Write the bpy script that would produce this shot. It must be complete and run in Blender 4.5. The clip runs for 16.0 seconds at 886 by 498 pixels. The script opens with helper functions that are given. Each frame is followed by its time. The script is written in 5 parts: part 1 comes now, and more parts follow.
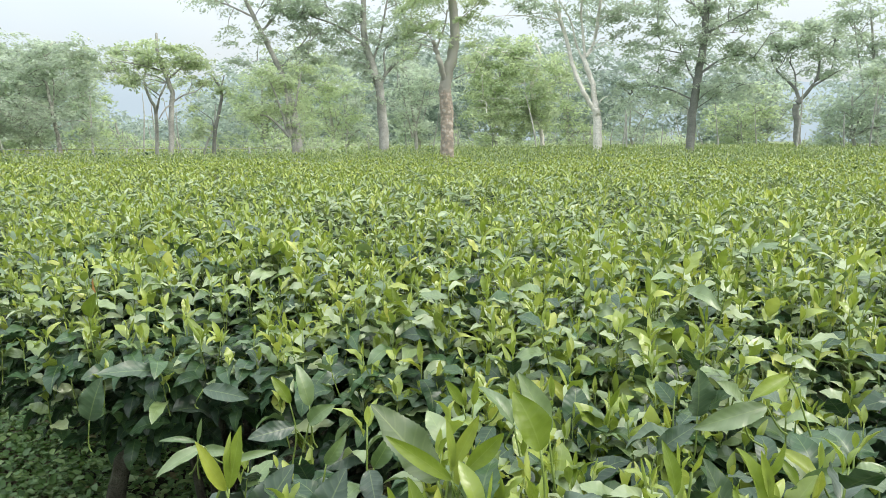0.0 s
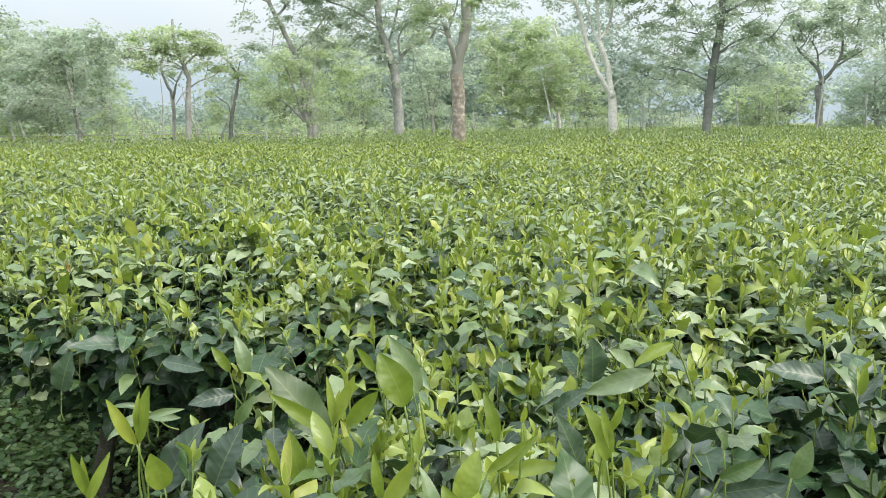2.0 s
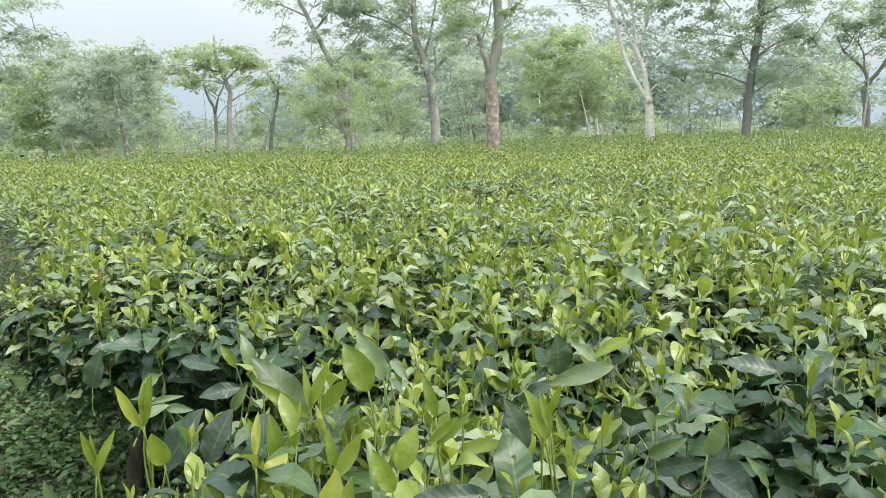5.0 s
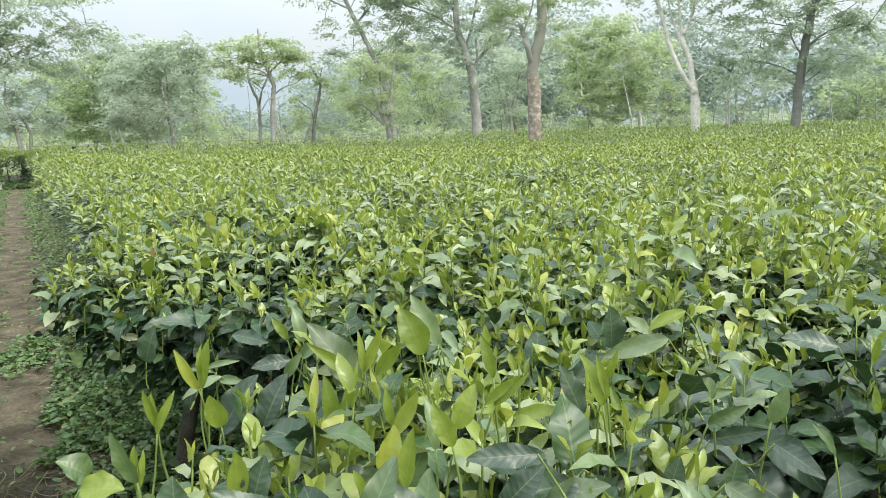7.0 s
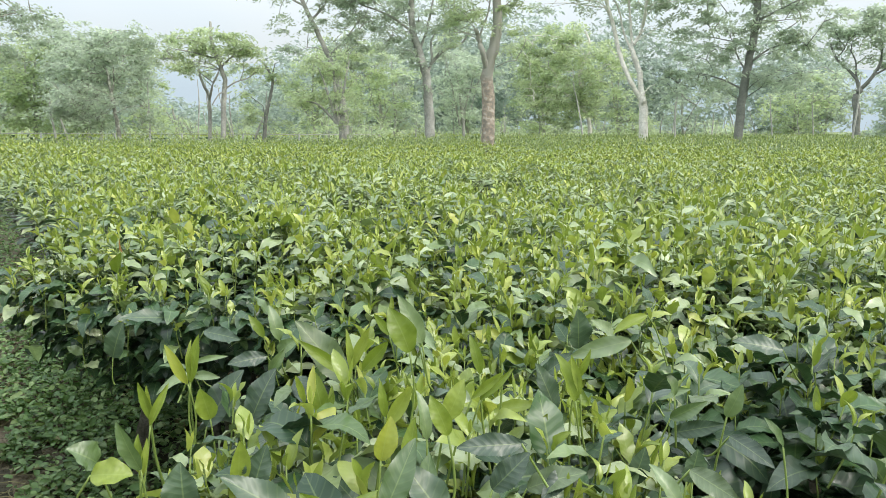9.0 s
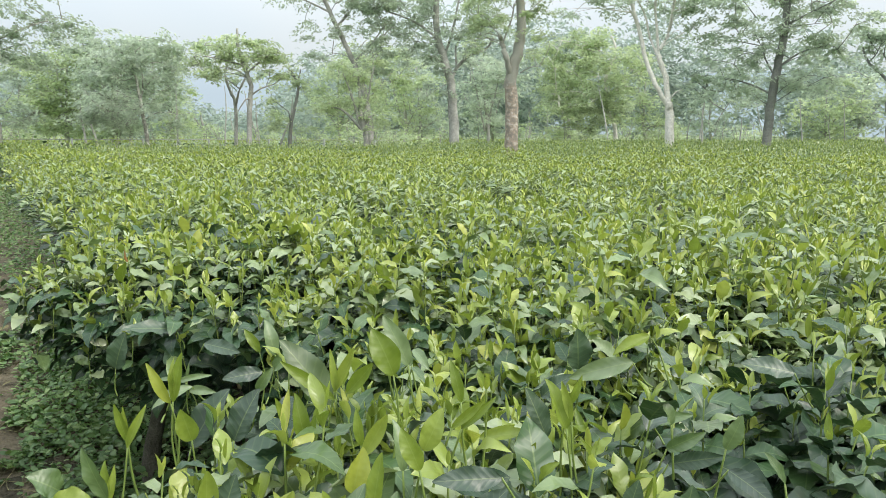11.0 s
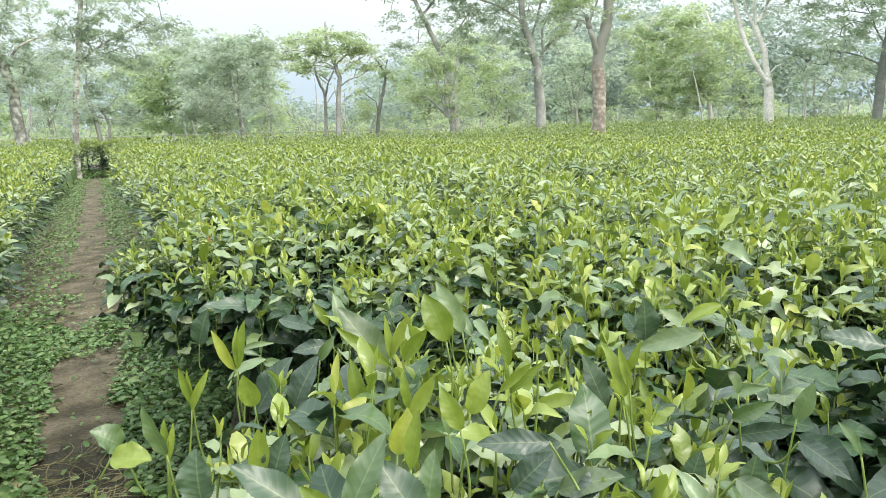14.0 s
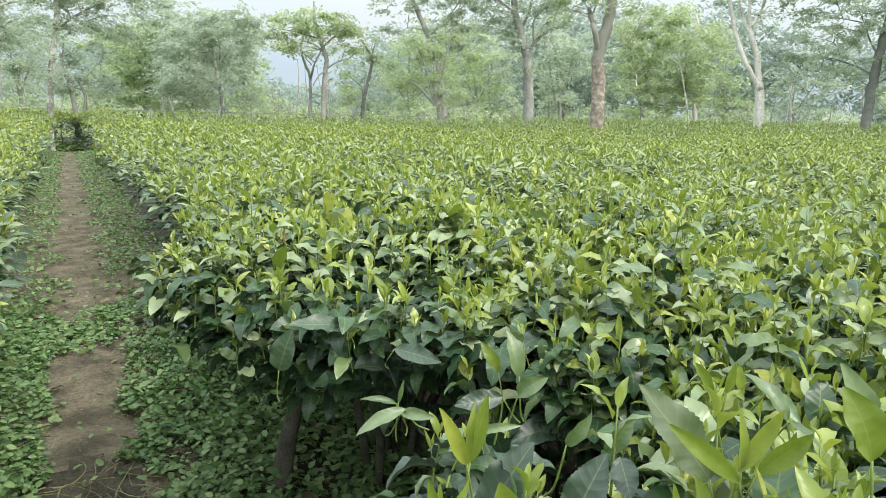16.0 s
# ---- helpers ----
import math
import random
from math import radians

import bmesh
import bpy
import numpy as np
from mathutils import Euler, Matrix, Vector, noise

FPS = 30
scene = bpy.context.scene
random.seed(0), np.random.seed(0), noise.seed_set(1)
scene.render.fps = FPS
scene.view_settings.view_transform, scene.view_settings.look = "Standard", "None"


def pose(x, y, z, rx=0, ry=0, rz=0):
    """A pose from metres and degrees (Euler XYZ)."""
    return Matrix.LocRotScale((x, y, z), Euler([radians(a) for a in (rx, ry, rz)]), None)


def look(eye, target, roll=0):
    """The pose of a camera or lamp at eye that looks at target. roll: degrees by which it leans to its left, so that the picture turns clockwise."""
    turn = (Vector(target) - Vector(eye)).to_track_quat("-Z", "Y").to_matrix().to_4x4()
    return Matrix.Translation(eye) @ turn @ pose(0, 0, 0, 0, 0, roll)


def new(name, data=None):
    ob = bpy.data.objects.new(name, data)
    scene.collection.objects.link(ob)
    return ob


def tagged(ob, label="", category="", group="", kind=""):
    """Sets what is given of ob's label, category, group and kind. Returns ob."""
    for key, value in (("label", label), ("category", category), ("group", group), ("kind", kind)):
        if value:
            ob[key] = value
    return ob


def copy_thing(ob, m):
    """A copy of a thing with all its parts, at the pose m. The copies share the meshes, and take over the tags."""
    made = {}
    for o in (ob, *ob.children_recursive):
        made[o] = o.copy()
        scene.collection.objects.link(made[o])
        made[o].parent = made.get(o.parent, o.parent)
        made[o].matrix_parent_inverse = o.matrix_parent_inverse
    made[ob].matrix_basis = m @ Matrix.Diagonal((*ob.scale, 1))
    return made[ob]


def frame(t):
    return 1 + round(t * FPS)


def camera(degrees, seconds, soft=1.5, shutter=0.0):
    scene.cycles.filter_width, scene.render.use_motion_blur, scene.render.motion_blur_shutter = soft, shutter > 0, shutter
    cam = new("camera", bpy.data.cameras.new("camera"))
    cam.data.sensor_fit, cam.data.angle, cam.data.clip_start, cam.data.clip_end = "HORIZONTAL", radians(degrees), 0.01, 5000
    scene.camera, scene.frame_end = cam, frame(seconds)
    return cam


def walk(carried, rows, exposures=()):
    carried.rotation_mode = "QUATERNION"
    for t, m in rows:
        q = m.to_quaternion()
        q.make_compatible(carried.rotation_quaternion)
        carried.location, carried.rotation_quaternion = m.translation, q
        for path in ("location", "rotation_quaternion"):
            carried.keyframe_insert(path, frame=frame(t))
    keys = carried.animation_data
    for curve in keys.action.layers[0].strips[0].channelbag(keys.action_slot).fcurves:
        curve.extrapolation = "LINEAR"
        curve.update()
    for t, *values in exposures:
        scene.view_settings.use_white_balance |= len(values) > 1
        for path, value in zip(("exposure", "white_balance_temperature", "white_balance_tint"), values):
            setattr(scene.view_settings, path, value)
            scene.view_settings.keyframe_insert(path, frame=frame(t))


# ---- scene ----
cam = camera(61.9, 16.0, soft=0.7)
PATH = [
    (0, (0.012, 0.011, 1.093), (1.195, 1.597, 0.801), 0.1),
    (0.5, (0.005, -0.006, 1.091), (1.171, 1.585, 0.757), -0.1),
    (1, (0.026, -0.03, 1.089), (1.225, 1.534, 0.748), 0.4),
    (1.5, (0.064, -0.074, 1.091), (1.218, 1.524, 0.753), -0.1),
    (2, (0.084, -0.117, 1.093), (1.219, 1.495, 0.759), -0.3),
    (2.5, (0.107, -0.159, 1.09), (1.258, 1.447, 0.78), 0.2),
    (3, (0.13, -0.209, 1.094), (1.335, 1.358, 0.789), -0.3),
    (3.5, (0.138, -0.242, 1.099), (1.386, 1.294, 0.81), -1.9),
    (4, (0.126, -0.24, 1.098), (1.298, 1.357, 0.821), -1.6),
    (4.5, (0.115, -0.23, 1.098), (1.226, 1.411, 0.826), -1.1),
    (4.7, (0.11, -0.236, 1.101), (1.194, 1.418, 0.803), -1.1),
    (6.8, (0.093, -0.228, 1.074), (1.038, 1.506, 0.758), -1.2),
    (7, (0.089, -0.228, 1.071), (1.042, 1.5, 0.745), -1.4),
    (7.5, (0.085, -0.242, 1.079), (0.985, 1.511, 0.739), -2.7),
    (8, (0.061, -0.227, 1.082), (1.091, 1.45, 0.728), -0.5),
    (8.2, (0.053, -0.231, 1.084), (1.108, 1.435, 0.748), 0.1),
    (10.3, (0.008, -0.267, 1.084), (1.094, 1.383, 0.77), 0.9),
    (10.5, (0.025, -0.263, 1.086), (1.104, 1.394, 0.785), 1.4),
    (11, (0.082, -0.243, 1.093), (1.097, 1.452, 0.782), 0.5),
    (11.5, (0.115, -0.226, 1.077), (0.992, 1.531, 0.696), -0.4),
    (12, (0.134, -0.222, 1.063), (0.95, 1.553, 0.636), -1.5),
    (12.5, (0.134, -0.227, 1.064), (0.973, 1.546, 0.674), -1.2),
    (13, (0.142, -0.239, 1.067), (1.053, 1.499, 0.679), -1.2),
    (13.5, (0.132, -0.249, 1.069), (1.006, 1.512, 0.701), -0.9),
    (14, (0.121, -0.252, 1.066), (0.92, 1.549, 0.724), -1.3),
    (14.5, (0.09, -0.222, 1.066), (0.754, 1.627, 0.69), -1.4),
    (15, (0.058, -0.11, 1.068), (0.843, 1.701, 0.745), -1.5),
    (15.5, (-0.012, 0.032, 1.085), (0.906, 1.784, 0.786), -0.6),
    (16, (-0.041, 0.143, 1.063), (0.829, 1.905, 0.692), 1.5),
]
walk(cam, [(t, look(eye, target, roll)) for t, eye, target, roll in PATH],
     exposures=[(0, 0), (4, -0.07), (8, 0), (11, -0.09), (12, 0.04), (13, 0.17), (14.5, 0.19), (15.4, 0.14), (16, 0.05)])

# ---- world and sun ----
world = bpy.data.worlds.new("overcast_sky")
scene.world = world
world.use_nodes = True
wn, wl = world.node_tree.nodes, world.node_tree.links
wn.clear()
sky = wn.new("ShaderNodeTexSky")
sky.sky_type = "NISHITA"
sky.sun_disc = False
sky.sun_elevation, sky.sun_rotation = radians(42), radians(150)
sky.air_density, sky.dust_density, sky.ozone_density = 1.0, 6.0, 1.0
sky_bg = wn.new("ShaderNodeBackground")
sky_bg.inputs["Strength"].default_value = 0.06
wl.new(sky.outputs[0], sky_bg.inputs["Color"])
# thin high cloud: soft pale sheets over the whole sky
coord = wn.new("ShaderNodeTexCoord")
cloud = wn.new("ShaderNodeTexNoise")
cloud.inputs["Scale"].default_value = 2.2
cloud.inputs["Detail"].default_value = 4
wl.new(coord.outputs["Generated"], cloud.inputs["Vector"])
ramp = wn.new("ShaderNodeValToRGB")
ramp.color_ramp.elements[0].position, ramp.color_ramp.elements[0].color = 0.3, (0.81, 0.91, 0.98, 1)
ramp.color_ramp.elements[1].position, ramp.color_ramp.elements[1].color = 0.7, (0.965, 1.0, 1.0, 1)
wl.new(cloud.outputs["Fac"], ramp.inputs["Fac"])
cloud_bg = wn.new("ShaderNodeBackground")
# an overcast sky is brightest overhead and dimmer towards the horizon
up_part = wn.new("ShaderNodeSeparateXYZ")
wl.new(coord.outputs["Generated"], up_part.inputs[0])
bright = wn.new("ShaderNodeMapRange")
bright.inputs["From Min"].default_value, bright.inputs["From Max"].default_value = 0.0, 1.0
bright.inputs["To Min"].default_value, bright.inputs["To Max"].default_value = 0.64, 2.3
wl.new(up_part.outputs["Z"], bright.inputs["Value"])
wl.new(bright.outputs[0], cloud_bg.inputs["Strength"])
wl.new(ramp.outputs["Color"], cloud_bg.inputs["Color"])
both = wn.new("ShaderNodeAddShader")
wl.new(sky_bg.outputs[0], both.inputs[0])
wl.new(cloud_bg.outputs[0], both.inputs[1])
out = wn.new("ShaderNodeOutputWorld")
wl.new(both.outputs[0], out.inputs["Surface"])

sun_data = bpy.data.lights.new("sun", "SUN")
sun_data.energy, sun_data.angle, sun_data.color = 1.9, radians(25), (1.0, 0.96, 0.88)
sun = new("sun", sun_data)
sun.matrix_world = look((2.2, -5.2, 7.4), (0, 0, 0))


# ---- materials ----
def material(name, rough=0.6):
    m = bpy.data.materials.new(name)
    m.use_nodes = True
    n, l = m.node_tree.nodes, m.node_tree.links
    b = n["Principled BSDF"]
    b.inputs["Roughness"].default_value = rough
    return m, n, l, b


def ramp_node(n, stops):
    r = n.new("ShaderNodeValToRGB")
    e = r.color_ramp.elements
    while len(e) < len(stops):
        e.new(0.5)
    for i, (p, c) in enumerate(stops):
        e[i].position, e[i].color = p, (*c, 1)
    return r


def leaf_material(name, stops, rough, through_light, spec=0.5, veins=0.0, by_object=False, warmth=(1.15, 1.15, 0.7), mottle=26):
    """A leaf: colours differ from leaf to leaf, pale midrib and side veins where veins > 0, and some light passes through."""
    m, n, l, b = material(name, rough)
    b.inputs["Specular IOR Level"].default_value = spec
    pick = n.new("ShaderNodeObjectInfo") if by_object else n.new("ShaderNodeNewGeometry")
    r = ramp_node(n, stops)
    l.new(pick.outputs["Random" if by_object else "Random Per Island"], r.inputs["Fac"])
    colour = r.outputs["Color"]
    tex = n.new("ShaderNodeTexNoise")
    tex.inputs["Scale"].default_value = 3 if by_object else mottle
    tex.inputs["Detail"].default_value = 3
    geo = n.new("ShaderNodeTexCoord")
    l.new(geo.outputs["Object"], tex.inputs["Vector"])
    vary = n.new("ShaderNodeMix")
    vary.data_type, vary.blend_type = "RGBA", "MULTIPLY"
    shade = ramp_node(n, [(0.3, (0.78, 0.8, 0.72)), (0.7, (1.12, 1.1, 1.15))])
    l.new(tex.outputs["Fac"], shade.inputs["Fac"])
    vary.inputs["Factor"].default_value = 1.0
    l.new(colour, vary.inputs["A"])
    l.new(shade.outputs["Color"], vary.inputs["B"])
    colour = vary.outputs["Result"]
    if veins:
        uv = n.new("ShaderNodeUVMap")
        sep = n.new("ShaderNodeSeparateXYZ")
        l.new(uv.outputs["UV"], sep.inputs[0])
        side = n.new("ShaderNodeMath")
        side.operation = "ABSOLUTE"
        l.new(sep.outputs["X"], side.inputs[0])
        # side veins: bands that climb outward from the midrib
        slant = n.new("ShaderNodeMath")
        slant.operation = "MULTIPLY_ADD"
        slant.inputs[1].default_value = -0.16
        l.new(side.outputs[0], slant.inputs[0])
        l.new(sep.outputs["Y"], slant.inputs[2])
        times = n.new("ShaderNodeMath")
        times.operation = "MULTIPLY"
        times.inputs[1].default_value = 50.0
        l.new(slant.outputs[0], times.inputs[0])
        wave = n.new("ShaderNodeMath")
        wave.operation = "SINE"
        l.new(times.outputs[0], wave.inputs[0])
        rib = n.new("ShaderNodeMapRange")
        rib.inputs["From Min"].default_value, rib.inputs["From Max"].default_value = 0.02, 0.07
        rib.inputs["To Min"].default_value, rib.inputs["To Max"].default_value = 1.0, 0.0
        l.new(side.outputs[0], rib.inputs["Value"])
        mid = n.new("ShaderNodeMix")
        mid.data_type = "RGBA"
        fac = n.new("ShaderNodeMath")
        fac.operation = "MULTIPLY"
        fac.inputs[1].default_value = 0.22 * veins
        l.new(rib.outputs[0], fac.inputs[0])
        l.new(fac.outputs[0], mid.inputs["Factor"])
        l.new(colour, mid.inputs["A"])
        mid.inputs["B"].default_value = (0.36, 0.46, 0.16, 1)
        # pale side veins
        line = n.new("ShaderNodeMapRange")
        line.inputs["From Min"].default_value, line.inputs["From Max"].default_value = 0.70, 1.0
        line.inputs["To Max"].default_value = 0.07 * veins
        l.new(wave.outputs[0], line.inputs["Value"])
        ribbed = n.new("ShaderNodeMix")
        ribbed.data_type = "RGBA"
        l.new(line.outputs[0], ribbed.inputs["Factor"])
        l.new(mid.outputs["Result"], ribbed.inputs["A"])
        ribbed.inputs["B"].default_value = (0.30, 0.38, 0.16, 1)
        colour = ribbed.outputs["Result"]
        bump = n.new("ShaderNodeBump")
        bump.inputs["Strength"].default_value = 0.075 * veins
        bump.inputs["Distance"].default_value = 0.002
        l.new(wave.outputs[0], bump.inputs["Height"])
        l.new(bump.outputs[0], b.inputs["Normal"])
    l.new(colour, b.inputs["Base Color"])
    t = n.new("ShaderNodeBsdfTranslucent")
    warm = n.new("ShaderNodeMix")
    warm.data_type, warm.blend_type = "RGBA", "MULTIPLY"
    warm.inputs["Factor"].default_value = 1.0
    warm.inputs["B"].default_value = (*warmth, 1)
    l.new(colour, warm.inputs["A"])
    l.new(warm.outputs["Result"], t.inputs["Color"])
    mix = n.new("ShaderNodeMixShader")
    mix.inputs[0].default_value = through_light
    l.new(b.outputs[0], mix.inputs[1])
    l.new(t.outputs[0], mix.inputs[2])
    l.new(mix.outputs[0], n["Material Output"].inputs["Surface"])
    return m


YOUNG = [(0.0, (0.20, 0.28, 0.046)), (0.45, (0.285, 0.37, 0.066)), (0.8, (0.37, 0.445, 0.105)), (1.0, (0.44, 0.475, 0.095))]
# the palest MIDDLE stop has silvery sky sheen mixed into its grey-green
MIDDLE = [(0.0, (0.09, 0.16, 0.055)), (0.45, (0.21, 0.295, 0.115)), (1.0, (0.37, 0.44, 0.25))]
MATURE = [(0.0, (0.018, 0.044, 0.023)), (0.5, (0.030, 0.066, 0.032)), (0.9, (0.050, 0.100, 0.040)), (1.0, (0.080, 0.125, 0.047))]
leaf_young = leaf_material("leaf_young", YOUNG, 0.30, 0.32, 0.8, 0.8)
leaf_middle = leaf_material("leaf_middle", MIDDLE, 0.33, 0.18, 1.0, 0.9)
leaf_mature = leaf_material("leaf_mature", [(p, (1.15 * r, 1.2 * g, 1.1 * bl)) for p, (r, g, bl) in MATURE], 0.34, 0.08, 0.52, 1.0)
leaf_young_single = leaf_material("leaf_young_single", [(p, (0.76 * r, 0.80 * g, 0.66 * bl)) for p, (r, g, bl) in YOUNG], 0.40, 0.34, 0.6, 0.8, True)
leaf_middle_single = leaf_material("leaf_middle_single", [(p, (0.60 * r, 0.68 * g, 0.62 * bl)) for p, (r, g, bl) in MIDDLE], 0.38, 0.20, 0.95, 0.9, True)
leaf_mature_single = leaf_material("leaf_mature_single", [(p, (1.15 * r, 1.1 * g, 1.2 * bl)) for p, (r, g, bl) in MATURE], 0.40, 0.08, 0.8, 1.0, True)
# old leaves' waxy bloom; the sheen and bluer base colour also imitate reflected sky
bloom_sky_sheen = leaf_mature_single.node_tree.nodes["Principled BSDF"]
bloom_sky_sheen.inputs["Sheen Weight"].default_value, bloom_sky_sheen.inputs["Sheen Roughness"].default_value = 0.08, 0.6
leaf_red = leaf_material("leaf_red", [(0.0, (0.34, 0.17, 0.07)), (1.0, (0.40, 0.22, 0.09))], 0.4, 0.3, 0.5, 0.5, True)
weed_leaf = leaf_material("weed_leaf", [(0.0, (0.085, 0.17, 0.058)), (0.6, (0.175, 0.30, 0.108)), (1.0, (0.29, 0.40, 0.165))], 0.5, 0.25, 0.5)
# crown colours are paled to grey-green to stand in for distance haze
hazed_crown_grey = leaf_material("hazed_crown_grey", [(0.0, (0.40, 0.46, 0.42)), (0.6, (0.555, 0.635, 0.585)), (1.0, (0.63, 0.70, 0.64))], 0.7, 0.68, 0.2, warmth=(1.06, 1.08, 0.86), mottle=1.3)
hazed_crown_fresh = leaf_material("hazed_crown_fresh", [(0.0, (0.36, 0.44, 0.34)), (0.6, (0.54, 0.635, 0.50)), (1.0, (0.62, 0.70, 0.54))], 0.7, 0.68, 0.2, warmth=(1.10, 1.10, 0.78), mottle=1.3)
hazed_crown_dark = leaf_material("hazed_crown_dark", [(0.0, (0.30, 0.36, 0.35)), (0.6, (0.47, 0.55, 0.535)), (1.0, (0.55, 0.62, 0.59))], 0.7, 0.6, 0.2, warmth=(1.03, 1.06, 0.90), mottle=0.6)


def mottled(name, stops, scale, rough, bump=0.3, detail=6, second=None, distance=0.01):
    """Bark, soil: noise at two scales in colour and relief."""
    m, n, l, b = material(name, rough)
    geo = n.new("ShaderNodeTexCoord")
    tex = n.new("ShaderNodeTexNoise")
    tex.inputs["Scale"].default_value, tex.inputs["Detail"].default_value = scale, detail
    l.new(geo.outputs["Object"], tex.inputs["Vector"])
    r = ramp_node(n, stops)
    l.new(tex.outputs["Fac"], r.inputs["Fac"])
    colour = r.outputs["Color"]
    fine = n.new("ShaderNodeTexNoise")
    fine.inputs["Scale"].default_value, fine.inputs["Detail"].default_value = scale * 9, 5
    l.new(geo.outputs["Object"], fine.inputs["Vector"])
    r2 = ramp_node(n, second or [(0.3, (0.7, 0.7, 0.7)), (0.7, (1.2, 1.2, 1.2))])
    l.new(fine.outputs["Fac"], r2.inputs["Fac"])
    mul = n.new("ShaderNodeMix")
    mul.data_type, mul.blend_type = "RGBA", "MULTIPLY"
    mul.inputs["Factor"].default_value = 1.0
    l.new(colour, mul.inputs["A"])
    l.new(r2.outputs["Color"], mul.inputs["B"])
    l.new(mul.outputs["Result"], b.inputs["Base Color"])
    bp = n.new("ShaderNodeBump")
    bp.inputs["Strength"].default_value, bp.inputs["Distance"].default_value = bump, distance
    l.new(fine.outputs["Fac"], bp.inputs["Height"])
    l.new(bp.outputs[0], b.inputs["Normal"])
    return m


soil = mottled("soil", [(0.3, (0.070, 0.060, 0.036)), (0.5, (0.142, 0.120, 0.078)), (0.72, (0.255, 0.215, 0.145))], 7, 0.9, 0.9, 8, None, 0.02)
# a darker soil than the path's, laid under the whole field
field_earth = mottled("field_earth", [(0.3, (0.025, 0.024, 0.016)), (0.55, (0.05, 0.046, 0.030)), (0.75, (0.09, 0.08, 0.05))], 9, 0.95, 0.8)
damp_soil = mottled("damp_soil", [(0.3, (0.034, 0.032, 0.020)), (0.5, (0.064, 0.059, 0.037)), (0.72, (0.112, 0.102, 0.066))], 9, 0.9, 0.9, 8, None, 0.02)
# dark mottled colour that stands in for the shade inside a bush
inner_shade = mottled("inner_shade", [(0.35, (0.02, 0.035, 0.014)), (0.55, (0.055, 0.09, 0.035)), (0.7, (0.09, 0.13, 0.05))], 24, 0.95, 1.0, 6, None, 0.03)
grass_ground = mottled("grass_ground", [(0.3, (0.10, 0.14, 0.05)), (0.5, (0.18, 0.23, 0.09)), (0.7, (0.24, 0.26, 0.12))], 0.5, 0.9, 0.4)
litter = mottled("litter", [(0.3, (0.125, 0.115, 0.058)), (0.7, (0.31, 0.29, 0.150))], 8, 0.9, 0.2)
stem_wood = mottled("stem_wood", [(0.3, (0.06, 0.055, 0.042)), (0.7, (0.15, 0.14, 0.11))], 20, 0.85, 0.5)
green_stem, _, _, gb = material("green_stem", 0.5)
gb.inputs["Base Color"].default_value = (0.17, 0.24, 0.055, 1)
# bark_grey and bark_dark: distance haze is put in as a lighter grey
bark_grey = mottled("bark_grey", [(0.3, (0.24, 0.245, 0.22)), (0.5, (0.35, 0.355, 0.32)), (0.7, (0.45, 0.45, 0.41))], 5, 0.9, 0.5)
bark_dark = mottled("bark_dark", [(0.3, (0.15, 0.16, 0.145)), (0.7, (0.27, 0.275, 0.25))], 5, 0.9, 0.5)
bark_pale = mottled("bark_pale", [(0.3, (0.52, 0.50, 0.44)), (0.5, (0.68, 0.66, 0.60)), (0.7, (0.80, 0.78, 0.73))], 4, 0.85, 0.4)
bark_lichen = mottled("bark_lichen", [(0.40, (0.22, 0.22, 0.19)), (0.50, (0.36, 0.36, 0.31)), (0.58, (0.62, 0.62, 0.56))], 8, 0.9, 0.5)
bark_patchy = mottled("bark_patchy", [(0.40, (0.24, 0.22, 0.185)), (0.48, (0.31, 0.265, 0.215)), (0.55, (0.38, 0.315, 0.255)), (0.62, (0.50, 0.455, 0.395))], 17, 0.9, 0.6, 4)
n_, l_ = bark_patchy.node_tree.nodes, bark_patchy.node_tree.links
bark_at = n_.new("ShaderNodeTexCoord")
bark_z = n_.new("ShaderNodeSeparateXYZ")
l_.new(bark_at.outputs["Object"], bark_z.inputs[0])
bark_edge = n_.new("ShaderNodeTexNoise")
bark_edge.inputs["Scale"].default_value = 6
l_.new(bark_at.outputs["Object"], bark_edge.inputs["Vector"])
bark_up = n_.new("ShaderNodeMath")
bark_up.operation = "MULTIPLY_ADD"
bark_up.inputs[1].default_value = 0.9
l_.new(bark_edge.outputs["Fac"], bark_up.inputs[0])
l_.new(bark_z.outputs["Z"], bark_up.inputs[2])
bark_step = n_.new("ShaderNodeMapRange")
bark_step.inputs["From Min"].default_value, bark_step.inputs["From Max"].default_value = 2.25, 2.5
l_.new(bark_up.outputs[0], bark_step.inputs["Value"])
bark_mix = n_.new("ShaderNodeMix")
bark_mix.data_type = "RGBA"
bark_mix.inputs["B"].default_value = (0.33, 0.33, 0.29, 1)
l_.new(bark_step.outputs[0], bark_mix.inputs["Factor"])
l_.new(n_["Principled BSDF"].inputs["Base Color"].links[0].from_socket, bark_mix.inputs["A"])
l_.new(bark_mix.outputs["Result"], n_["Principled BSDF"].inputs["Base Color"])

# ---- mesh helpers ----
rng = np.random.default_rng(7)


